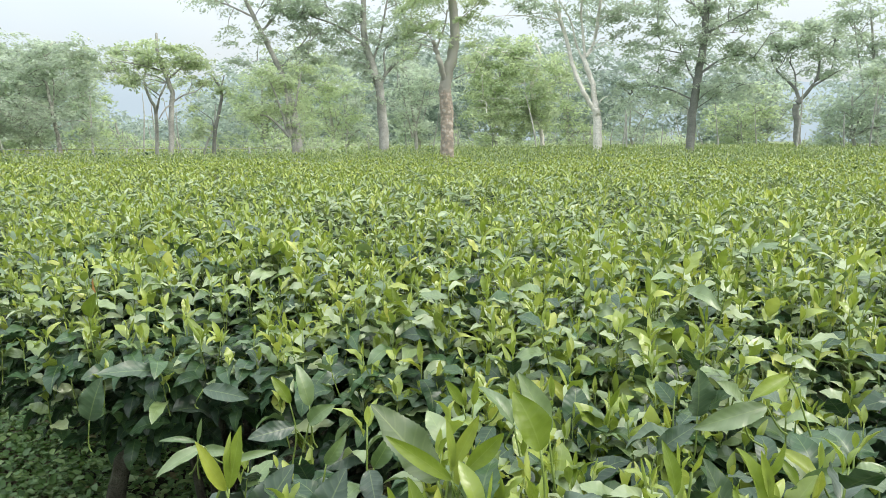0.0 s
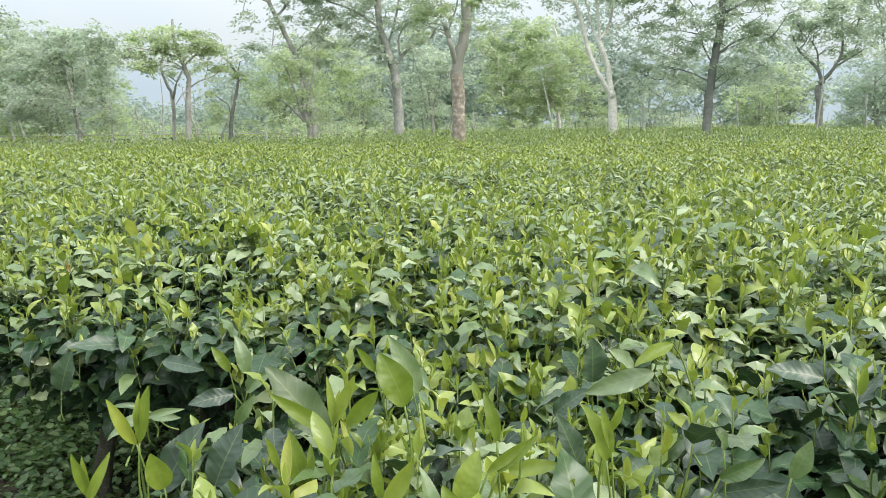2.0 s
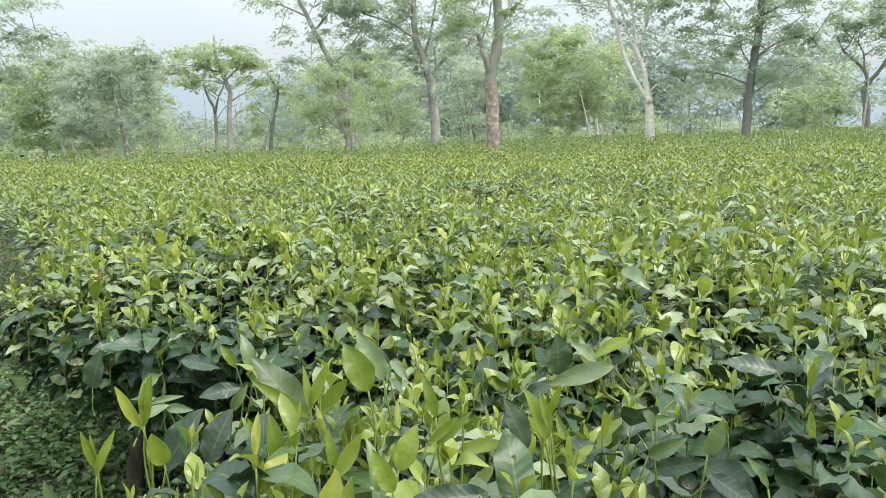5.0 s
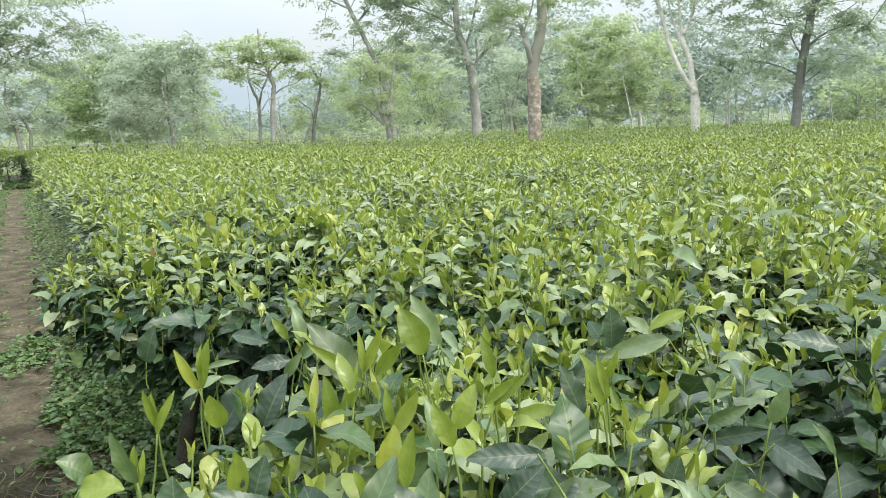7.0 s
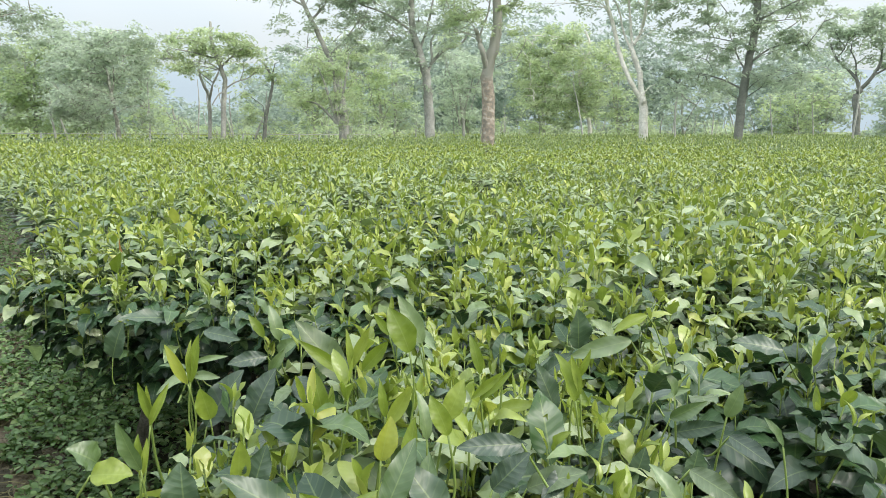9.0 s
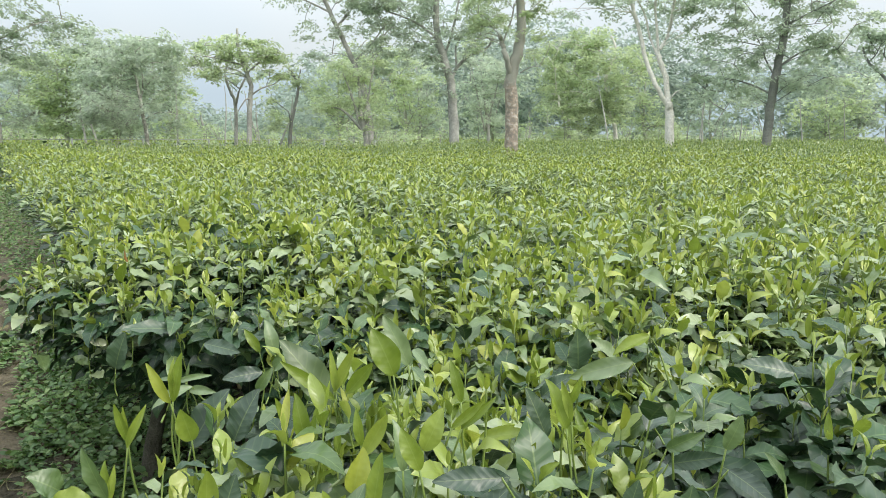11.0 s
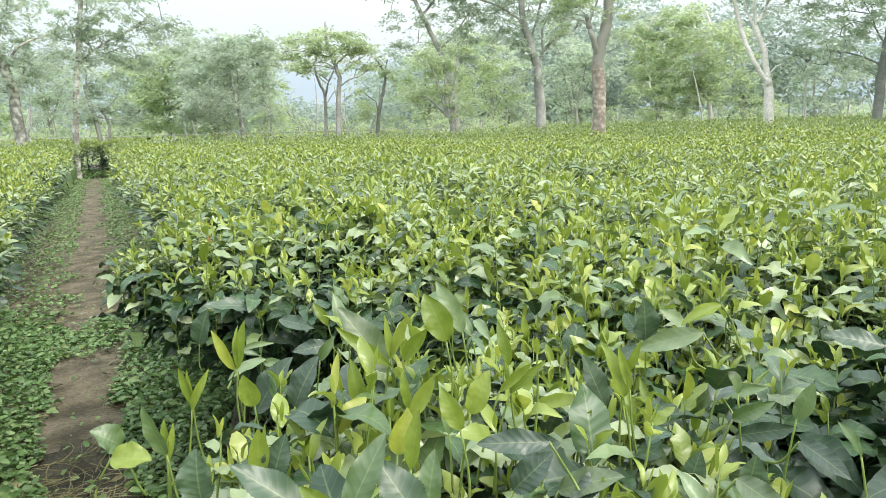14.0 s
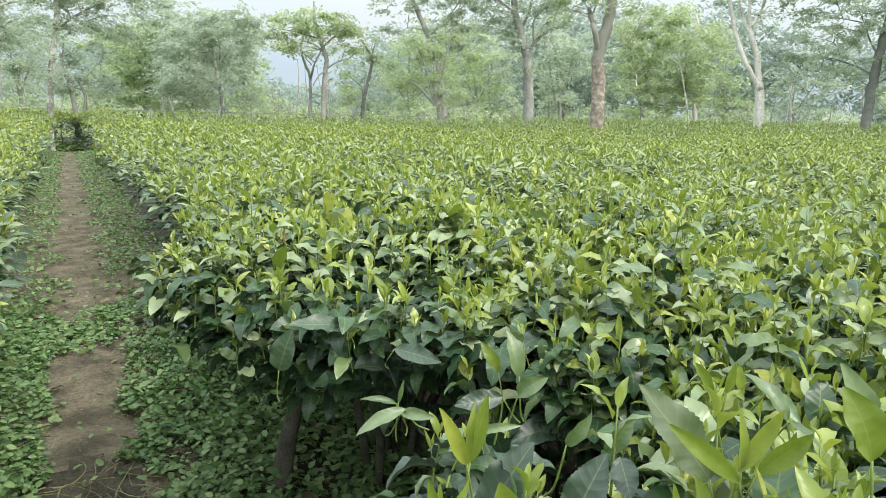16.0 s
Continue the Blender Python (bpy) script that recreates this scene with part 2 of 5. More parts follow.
def mesh_of(name, verts, faces, mats, uv=None, index=None, smooth=True):
    """A mesh from arrays of vertices and of triangles (or quads)."""
    me = bpy.data.meshes.new(name)
    verts, faces = np.asarray(verts, np.float32), np.asarray(faces, np.int32)
    k = faces.shape[1]
    me.vertices.add(len(verts))
    me.vertices.foreach_set("co", verts.ravel())
    me.loops.add(faces.size)
    me.loops.foreach_set("vertex_index", faces.ravel())
    me.polygons.add(len(faces))
    me.polygons.foreach_set("loop_start", np.arange(0, faces.size, k, dtype=np.int32))
    me.polygons.foreach_set("use_smooth", np.full(len(faces), smooth))
    for m in mats:
        me.materials.append(m)
    if index is not None:
        me.polygons.foreach_set("material_index", np.asarray(index, np.int32))
    if uv is not None:
        layer = me.uv_layers.new(name="UVMap")
        layer.data.foreach_set("uv", np.asarray(uv, np.float32)[faces.ravel()].ravel())
    me.update()
    return me


def part(name, mesh, parent, label="", kind=""):
    ob = new(name, mesh)
    ob.parent = parent
    return tagged(ob, label, kind=kind)


def join(pieces):
    """Arrays of (verts, faces, uv, material index) made into one."""
    v, f, u, m, base = [], [], [], [], 0
    for pv, pf, pu, pm in pieces:
        v.append(pv), f.append(pf + base), u.append(pu), m.append(np.full(len(pf), pm))
        base += len(pv)
    return np.concatenate(v), np.concatenate(f), np.concatenate(u), np.concatenate(m)


def twisted(rows, s, y, z, twist):
    """Rows of points across a leaf, turned about its midrib more and more towards the tip."""
    a = twist * (s - 0.15)[:, None]
    x, h = rows[..., 0].copy(), rows[..., 2] - z[:, None]
    rows[..., 0], rows[..., 2] = x * np.cos(a) - h * np.sin(a), z[:, None] + x * np.sin(a) + h * np.cos(a)
    return rows.reshape(-1, 3)


def blade(stations, width=0.42, fold=0.35, curl=0.5, wave=0.0, blunt=1.0, cup=0.0, teeth=0.0, twist=0.0):
    """A leaf of length 1 along +y, its upper face to +z: folded along the midrib, curled along its length, with a drawn-out tip."""
    s = np.linspace(0, 1, stations)
    if stations <= 7:
        s = np.concatenate([[0], np.linspace(0.20, 0.84 if stations > 4 else 0.72, stations - 2), [1]])
    w = np.clip(np.sin(np.pi * s ** (0.92 * blunt)), 0, 1) ** 0.62 * (1 - 0.22 * s ** 4 - (0.08 * s ** 2 if stations > 8 else 0.22 * s ** 3)) * width / 2
    w[0], w[-1] = 0.012, 0.004
    if teeth:
        w[1:-1] *= 1 + teeth * np.where(np.arange(1, stations - 1) % 2 == 0, 1, -1)
    ang = curl * (s - 0.15) ** 1 * 1.3
    y = np.concatenate([[0], np.cumsum(np.cos(ang[:-1]) * np.diff(s))])
    z = -np.concatenate([[0], np.cumsum(np.sin(ang[:-1]) * np.diff(s))])
    rise = np.sin(fold) * w + wave * np.sin(s * 17) * w
    if stations >= 12:
        # a full leaf: five rows of points across, hollowed between the side veins, the rim turned up a little
        rows = []
        for u in (-1.0, -0.55, 0.0, 0.55, 1.0):
            k = abs(u)
            quilt = 0.014 * width * np.sin(2 * np.pi * 6.5 * (s - 0.12 * k)) * k * (1.25 - k) * np.sin(np.pi * s)
            ripple = wave * np.sin(s * (17 if u < 0 else 14) + u) * w * k ** 3
            rows.append(np.stack([u * w * np.cos(fold * k), y, z + w * (np.sin(fold) * k * (1.3 - 0.3 * k) + cup * k * k) + quilt + ripple], 1))
        v = twisted(np.stack(rows, 1), s, y, z, twist)
        f = []
        for i in range(stations - 1):
            for j in range(4):
                a = 5 * i + j
                f += [(a, a + 1, a + 6), (a, a + 6, a + 5)]
        return v, np.array(f), np.stack([np.tile([-1.0, -0.55, 0.0, 0.55, 1.0], stations), np.repeat(s, 5)], 1)
    v = np.stack([np.stack([-w * np.cos(fold), y, z + rise], 1), np.stack([0 * w, y, z], 1),
                  np.stack([w * np.cos(fold), y, z + np.sin(fold) * w - wave * np.sin(s * 15 + 1) * w], 1)], 1)
    v = twisted(v, s, y, z, twist)
    f = []
    for i in range(stations - 1):
        a = 3 * i
        f += [(a, a + 1, a + 4), (a, a + 4, a + 3), (a + 1, a + 2, a + 5), (a + 1, a + 5, a + 4)]
    uv = np.stack([np.tile([-1.0, 0.0, 1.0], stations), np.repeat(s, 3)], 1)
    return v, np.array(f), uv


def diamond(width=0.4, fold=0.3):
    """The plainest leaf: four triangles about a midrib."""
    w = width / 2
    v = np.array([(0, 0, 0), (-w, 0.42, w * np.sin(fold)), (0, 0.45, 0), (w, 0.42, w * np.sin(fold)), (0, 1, -0.12)])
    return v, np.array([(0, 2, 1), (0, 3, 2), (1, 2, 4), (2, 3, 4)]), np.array([(0, 0), (-1, .4), (0, .4), (1, .4), (0, 1.0)])


def turns(along, up):
    """Rotation matrices whose y is along and whose z lies nearest to up."""
    y = along / np.linalg.norm(along, axis=1, keepdims=True)
    x = np.cross(y, up)
    x /= np.linalg.norm(x, axis=1, keepdims=True) + 1e-9
    return np.stack([x, y, np.cross(x, y)], 2)


def scatter(template, place, along, up, size, mat=0):
    v, f, uv = template
    k = len(place)
    r = turns(along, up) * np.asarray(size).reshape(-1, 1, 1)
    out_v = np.einsum("kij,vj->kvi", r, v) + place[:, None, :]
    out_f = f[None] + (np.arange(k) * len(v))[:, None, None]
    return out_v.reshape(-1, 3), out_f.reshape(-1, 3), np.tile(uv, (k, 1)), mat


def tube(points, r0, r1, sides=6, uneven=0.0):
    """A tapered limb along points, as vertices, triangles and uv."""
    p = np.asarray(points, float)
    n = len(p)
    d = np.gradient(p, axis=0)
    d /= np.linalg.norm(d, axis=1, keepdims=True) + 1e-9
    ref = np.where(np.abs(d[:, 2:3]) > 0.9, np.array([[1.0, 0, 0]]), np.array([[0, 0, 1.0]]))
    a = np.cross(d, ref)
    a /= np.linalg.norm(a, axis=1, keepdims=True) + 1e-9
    b = np.cross(d, a)
    th = np.linspace(0, 2 * np.pi, sides, endpoint=False)
    rad = np.linspace(r0, r1, n)[:, None] * (1 + uneven * rng.uniform(-1, 1, (n, sides)))
    v = p[:, None] + rad[..., None] * (np.cos(th)[None, :, None] * a[:, None] + np.sin(th)[None, :, None] * b[:, None])
    f = []
    for i in range(n - 1):
        for j in range(sides):
            k = (j + 1) % sides
            f += [(i * sides + j, i * sides + k, (i + 1) * sides + k), (i * sides + j, (i + 1) * sides + k, (i + 1) * sides + j)]
    top = (n - 1) * sides
    f += [(top, top + j, top + j + 1) for j in range(1, sides - 1)]
    uv = np.stack([np.tile(th / 6.283, n), np.repeat(np.linspace(0, 1, n), sides)], 1)
    return v.reshape(-1, 3), np.array(f), uv


def smooth_line(points, steps=4):
    """A Catmull-Rom line through points."""
    p = np.asarray(points, float)
    q = np.vstack([2 * p[0] - p[1], p, 2 * p[-1] - p[-2]])
    line = []
    for i in range(1, len(q) - 2):
        for t in np.linspace(0, 1, steps, endpoint=False):
            a, b, c, d = q[i - 1:i + 3]
            line.append(0.5 * (2 * b + (c - a) * t + (2 * a - 5 * b + 4 * c - d) * t * t + (3 * b - a - 3 * c + d) * t ** 3))
    return np.array(line + [p[-1]])

# ---- ground, path and distance ----
def sheet(name, x0, x1, y0, y1, nx, ny, height, mats, pick=None):
    xs, ys = np.linspace(x0, x1, nx), np.linspace(y0, y1, ny)
    gx, gy = np.meshgrid(xs, ys)
    v = np.stack([gx.ravel(), gy.ravel(), height(gx.ravel(), gy.ravel())], 1)
    i = (np.arange(ny - 1)[:, None] * nx + np.arange(nx - 1)[None]).ravel()
    f = np.stack([i, i + 1, i + nx + 1, i + nx], 1)
    return mesh_of(name, v, f, mats)


def rough_height(amount, scale, seed):
    def f(x, y):
        return np.array([amount * noise.noise((a * scale + seed, b * scale, seed)) + 0.4 * amount * noise.noise((a * scale * 4, b * scale * 4, seed)) for a, b in zip(x, y)])
    return f


ground = tagged(new("ground", sheet("ground", -900, 900, -900, 900, 31, 31, lambda x, y: 0 * x - 0.03, [grass_ground])), "grassy level ground round the tea field", "ground", kind="structure")
def field_height(x, y):
    """Level soil whose rim dips under the grass along an uneven line."""
    rim = np.minimum(np.minimum(x + 9, 50 - x), np.minimum(y + 4, 26 - y))
    rim = rim + np.array([0.8 * noise.noise((p * 0.7, q * 0.7, 2.0)) for p, q in zip(x, y)])
    return -0.02 - 0.06 * np.clip(1.2 - rim, 0, 1.2)


field_soil = tagged(new("field_soil", sheet("field_soil", -9, 50, -4, 26, 100, 60, field_height, [field_earth])), "brown soil under the tea bushes", "soil", kind="structure")
path_bump = rough_height(0.018, 2.6, 3.1)
path = tagged(new("path", sheet("path", -0.85, 0.75, -3.2, 19.0, 34, 330, lambda x, y: path_bump(x, y) + 0.03 * np.clip(np.abs(x + 0.05 + 0.012 * (y - 3)) - 0.14, 0, 0.16) - 0.13 * np.clip(np.abs(x + 0.05 + 0.012 * (y - 3)) - 0.33, 0, 0.6) - 0.10 * np.clip(-1.8 - y, 0, 2) - 0.1 * np.clip(y - 17.6, 0, 2), [soil, damp_soil])),
              "trodden bare earth footpath between rows of tea", "path", kind="structure")

# the trodden near end is damp and dark
for poly in path.data.polygons:
    px, py, _ = poly.center
    if py < 2.38 + 0.5 * noise.noise((px * 7, py * 3, 8)):
        poly.material_index = 1

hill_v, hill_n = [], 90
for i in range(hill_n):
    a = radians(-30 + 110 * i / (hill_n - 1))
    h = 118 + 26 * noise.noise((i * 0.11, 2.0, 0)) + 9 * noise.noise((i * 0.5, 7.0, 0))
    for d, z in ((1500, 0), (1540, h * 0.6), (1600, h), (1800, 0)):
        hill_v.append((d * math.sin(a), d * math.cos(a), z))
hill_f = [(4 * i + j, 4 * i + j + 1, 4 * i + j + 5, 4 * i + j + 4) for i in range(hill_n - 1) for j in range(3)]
# near-black hills whose pale blue emission stands in for distance haze
hill_haze_glow, _, _, hb = material("hill_haze_glow", 1.0)
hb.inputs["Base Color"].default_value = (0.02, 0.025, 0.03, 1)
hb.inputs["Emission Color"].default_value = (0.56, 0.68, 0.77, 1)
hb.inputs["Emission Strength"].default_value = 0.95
tagged(new("backdrop", mesh_of("backdrop", hill_v, hill_f, [hill_haze_glow])), "far hills on the horizon, haze painted as a pale blue glow", "hills", kind="structure")

# ---- tea bushes ----
SPACING = 1.06
TOP = 0.74


def shoot_leaves(n, spread, rng, top=0.0, edge_fall=0.10, density_leaves=6):
    """Leaves of n shoots over a bush: place, direction, upper side, length, age (0 bud, 1 young .. 5 mature)."""
    r = spread * np.sqrt(rng.uniform(0, 1, n))
    a = rng.uniform(0, 2 * np.pi, n)
    q = 1.12 / np.maximum(np.abs(np.cos(a)), np.abs(np.sin(a))) ** 0.6 * 0.93
    x, y = r * np.cos(a) * q, r * np.sin(a) * q
    z = TOP + top + rng.normal(0, 0.028, n) - edge_fall * (r / spread) ** 5 + 0.03 * np.sin(5 * x + 2) * np.cos(4 * y)
    z += np.where(rng.uniform(0, 1, n) < 0.12, rng.uniform(0.02, 0.08, n), 0)
    lean = np.stack([rng.normal(0, 0.12, n) + 0.15 * x / spread, rng.normal(0, 0.12, n) + 0.15 * y / spread, np.ones(n)], 1)
    lean /= np.linalg.norm(lean, axis=1, keepdims=True)
    phase = rng.uniform(0, 6.28, n)
    vigour = rng.uniform(0.75, 1.25, n)
    outp, outd, outu, outl, outage = [], [], [], [], []
    tilt = (0.12, 0.38, 0.70, 1.04, 1.30, 1.48, 1.60)
    length = (0.022, 0.035, 0.046, 0.055, 0.061, 0.066, 0.070)
    drop = (0.0, 0.006, 0.016, 0.030, 0.048, 0.070, 0.09)
    for j in range(density_leaves):
        ph = phase + j * 2.4 + rng.normal(0, 0.3, n)
        th = tilt[j] + rng.normal(0, 0.16, n)
        side = np.stack([np.cos(ph), np.sin(ph), 0 * ph], 1)
        d = lean * np.cos(th)[:, None] + side * np.sin(th)[:, None]
        d /= np.linalg.norm(d, axis=1, keepdims=True)
        up = lean * np.sin(th)[:, None] - side * np.cos(th)[:, None] + rng.normal(0, 0.22, (n, 3))
        outp.append(np.stack([x, y, z], 1) - lean * drop[j] * vigour[:, None] + side * 0.003)
        outd.append(d), outu.append(up)
        outl.append(length[j] * vigour * rng.uniform(0.8, 1.2, n)), outage.append(np.full(n, j))
    return tuple(np.concatenate(o) for o in (outp, outd, outu, outl, outage))


def skirt_leaves(n, spread, rng, low=0.25, inner=0.55, lower=0.0):
    """Dark mature leaves round and inside the bush, below its top."""
    a = rng.uniform(0, 2 * np.pi, n)
    k = rng.uniform(0, 1, n) ** 0.55
    z = low + (TOP - 0.06 - low) * k
    r = spread * (inner + (1.02 - inner) * rng.uniform(0, 1, n) ** 0.45) * (0.62 + 0.42 * k ** 0.7)
    q = 1.0 / np.maximum(np.abs(np.cos(a)), np.abs(np.sin(a))) ** 0.5
    p = np.stack([r * np.cos(a) * q, r * np.sin(a) * q, z - lower], 1)
    outward = np.stack([np.cos(a), np.sin(a), 0 * a], 1)
    d = outward + np.stack([rng.normal(0, 0.5, n), rng.normal(0, 0.5, n), rng.uniform(-0.7, 0.5, n)], 1)
    up = np.array([[0, 0, 1.0]]) + 0.3 * outward + rng.normal(0, 0.25, (n, 3))
    return p, d, up, rng.uniform(0.048, 0.086, n), np.where((k > 0.72) & (rng.uniform(0, 1, n) < 0.5), 5, 6)


def stem_curves(n, spread, rng, sides=5, lower=0.0):
    """Woody stems that fork from the ground up to the canopy."""
    stems = []
    for i in range(n):
        a = rng.uniform(0, 6.28)
        r = spread * rng.uniform(0.2, 0.75)
        b = (0.05 * math.cos(a), 0.05 * math.sin(a), -0.03)
        m = (0.45 * r * math.cos(a + 0.4), 0.45 * r * math.sin(a + 0.4), 0.28)
        t = (r * math.cos(a), r * math.sin(a), TOP - 0.14 - 1.25 * lower)
        stems.append(tube(smooth_line([b, m, t], 4), rng.uniform(0.014, 0.024), 0.006, sides, 0.12))
    return stems


TEMPLATES = {
    "close": ([blade(9, 0.32, 0.6, -0.25), blade(9, 0.40, 0.45, 0.35, 0.1, 1.1, twist=0.7), blade(9, 0.36, 0.7, 0.9, 0.1, twist=-0.6)],
              [blade(9, 0.46, 0.28, 0.9, 0.2, twist=0.6), blade(9, 0.50, 0.22, 0.2, 0.25, 1.1), blade(9, 0.44, 0.5, 1.3, 0.15, twist=-0.9)],
              [blade(9, 0.52, 0.18, 0.75, 0.25, twist=0.5), blade(9, 0.48, 0.28, 1.25, 0.15), blade(9, 0.56, 0.15, 0.25, 0.2, 1.08, twist=-0.4), blade(9, 0.50, 0.4, 1.0, 0.2, twist=-0.7)]),
    "near": ([blade(5, 0.30, 0.55, -0.2), blade(6, 0.36, 0.5, 0.3, twist=0.6)], [blade(7, 0.40, 0.30, 0.7, 0.1, twist=0.7), blade(7, 0.44, 0.25, 0.2, 0.12), blade(6, 0.38, 0.45, 1.2, 0.08, twist=-0.8)],
             [blade(6, 0.48, 0.18, 0.55, 0.3, twist=0.4), blade(6, 0.44, 0.28, 1.1, 0.12), blade(5, 0.50, 0.15, 0.25, 0.2, twist=-0.4)]),
    "middle": ([blade(4, 0.30, 0.5, -0.1)], [blade(4, 0.40, 0.28, 0.4), blade(4, 0.38, 0.4, 0.9, twist=0.7)], [blade(4, 0.48, 0.2, 0.6)]),
    "far": ([diamond(0.34, 0.5)], [diamond(0.48)], [diamond(0.5, 0.15)]),
}


def foliage(level, leaves, rng):
    """Leaf arrays drawn with the templates of a level of detail, split into (young, mature) lists of pieces."""
    p, d, u, ln, age = leaves
    young, mature = [], []
    for lo, hi, which, mat, into in ((0, 2, 0, 0, young), (2, 3, 1, 0, young), (3, 6, 1, 1, young), (6, 9, 2, 0, mature)):
        sel = np.nonzero((age >= lo) & (age < hi))[0]
        temps = TEMPLATES[level][which]
        pickt = rng.integers(0, len(temps), len(sel))
        for ti, t in enumerate(temps):
            s = sel[pickt == ti]
            if len(s):
                into.append(scatter(t, p[s], d[s], u[s], ln[s], mat))
    return young, mature


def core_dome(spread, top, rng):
    """A lumpy solid dome under the shoots, added to stand in for the shaded inside of a bush."""
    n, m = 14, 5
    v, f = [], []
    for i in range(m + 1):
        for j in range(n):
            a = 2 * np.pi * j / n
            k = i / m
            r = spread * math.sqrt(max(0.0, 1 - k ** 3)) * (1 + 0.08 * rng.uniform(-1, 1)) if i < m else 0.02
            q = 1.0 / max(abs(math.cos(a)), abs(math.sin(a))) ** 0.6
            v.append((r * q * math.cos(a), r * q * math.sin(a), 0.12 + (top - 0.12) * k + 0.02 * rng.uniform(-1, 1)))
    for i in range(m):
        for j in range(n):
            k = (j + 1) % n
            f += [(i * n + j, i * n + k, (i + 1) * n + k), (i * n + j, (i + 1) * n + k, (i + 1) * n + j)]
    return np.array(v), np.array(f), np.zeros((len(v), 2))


BUSH_LABEL = "plucked tea bush, fresh yellow-green shoots over dark leaves"


def tea_bush(level, shoots, leaves_each, skirt, spread, seed, stems=5, singles=0, core=None, lower=0.0, inner=0.45, low=0.15, dark=0.0):
    """A tea bush about an Empty on the ground: stems, shoots, mature leaves, and, on the nearest, single leaves of their own."""
    r = np.random.default_rng(seed)
    top = new("tea_bush")
    tagged(top, BUSH_LABEL, "tea bush", "tea bushes")
    leaves = shoot_leaves(shoots, spread, r, -lower, density_leaves=leaves_each)
    if dark:
        p, d, u, ln, age = leaves
        old = (age >= 2) & (r.uniform(0, 1, len(age)) < dark)
        leaves = (p, d, u, np.where(old, ln * 1.25, ln), np.where(old, 6, age))
    if singles:
        p, d, u, ln, age = leaves
        pool = np.nonzero((age >= 1) & (age <= (6 if dark else 4)))[0]
        chosen = r.choice(pool, min(singles, len(pool)), replace=False)
        rest = np.ones(len(p), bool)
        rest[chosen] = False
        for i in chosen:
            bank = (SINGLE_LEAVES if singles < 205 else FULL_LEAVES)[0 if age[i] <= 2 else 1 if age[i] < 6 else 2]
            ob = part("leaf", bank[int(r.integers(len(bank)))], top)
            m = Matrix(turns(d[i:i + 1], u[i:i + 1])[0].tolist()).to_4x4()
            ob.matrix_local = Matrix.Translation(p[i].tolist()) @ m @ Matrix.Scale(float(ln[i]), 4)
        leaves = tuple(a[rest] for a in leaves)
    if skirt:
        sk = skirt_leaves(skirt, spread, r, low + lower, inner, lower)
        if level == "close":
            sk = (*sk[:4], np.full(skirt, 6))
        leaves = tuple(np.concatenate([a, b]) for a, b in zip(leaves, sk))
    young, mature = foliage(level, leaves, r)
    v, f, uv, mi = join(young)
    part("young_foliage", mesh_of("young_foliage", v, f, [leaf_young, leaf_middle], uv, mi), top, "upright young yellow-green leaves and buds", "stuff")
    if mature:
        v, f, uv, mi = join(mature)
        part("mature_foliage", mesh_of("mature_foliage", v, f, [leaf_mature], uv, mi), top, "glossy dark green mature leaves", "stuff")
    for s in stem_curves(stems, spread, r, 5, lower):
        part("stem", mesh_of("stem", s[0], s[1], [stem_wood]), top)
    if level in ("near", "close"):
        # green stalks of the shoots
        p, d, u, ln, age = leaves
        b = np.nonzero(age == 0)[0]
        stalks = [tube([p[i] - np.array([0, 0, 0.085]) - d[i] * [0.05, 0.05, 0], p[i] - np.array([0, 0, 0.035]) - d[i] * [0.015, 0.015, 0], p[i]], 0.0016, 0.0011, 3) + (0,) for i in b]
        v, f, uv, mi = join(stalks)
        part("stalk_growth", mesh_of("stalk_growth", v, f, [green_stem]), top, "thin green shoot stalks", "stuff")
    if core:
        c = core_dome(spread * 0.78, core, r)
        part("inner_fill", mesh_of("inner_fill", c[0], c[1], [inner_shade], c[2]), top, "solid dark dome standing in for the shaded inside of the bush")
    return top


SINGLE_LEAVES = [[mesh_of("leaf", t[0], t[1], [leaf_young_single], t[2]) for t in (blade(9, 0.36, 0.5, 0.15, 0.1), blade(9, 0.40, 0.3, 0.6, 0.12), blade(9, 0.33, 0.6, -0.2, 0.05))],
                 [mesh_of("leaf", t[0], t[1], [leaf_middle_single], t[2]) for t in (blade(9, 0.42, 0.25, 0.7, 0.15), blade(9, 0.45, 0.2, 0.3, 0.2), blade(9, 0.4, 0.35, 1.0, 0.1))],
                 [mesh_of("leaf", t[0], t[1], [leaf_mature_single], t[2]) for t in (blade(9, 0.5, 0.2, 0.7, 0.25), blade(9, 0.46, 0.15, 0.3, 0.3), blade(9, 0.48, 0.3, 1.1, 0.2))]]


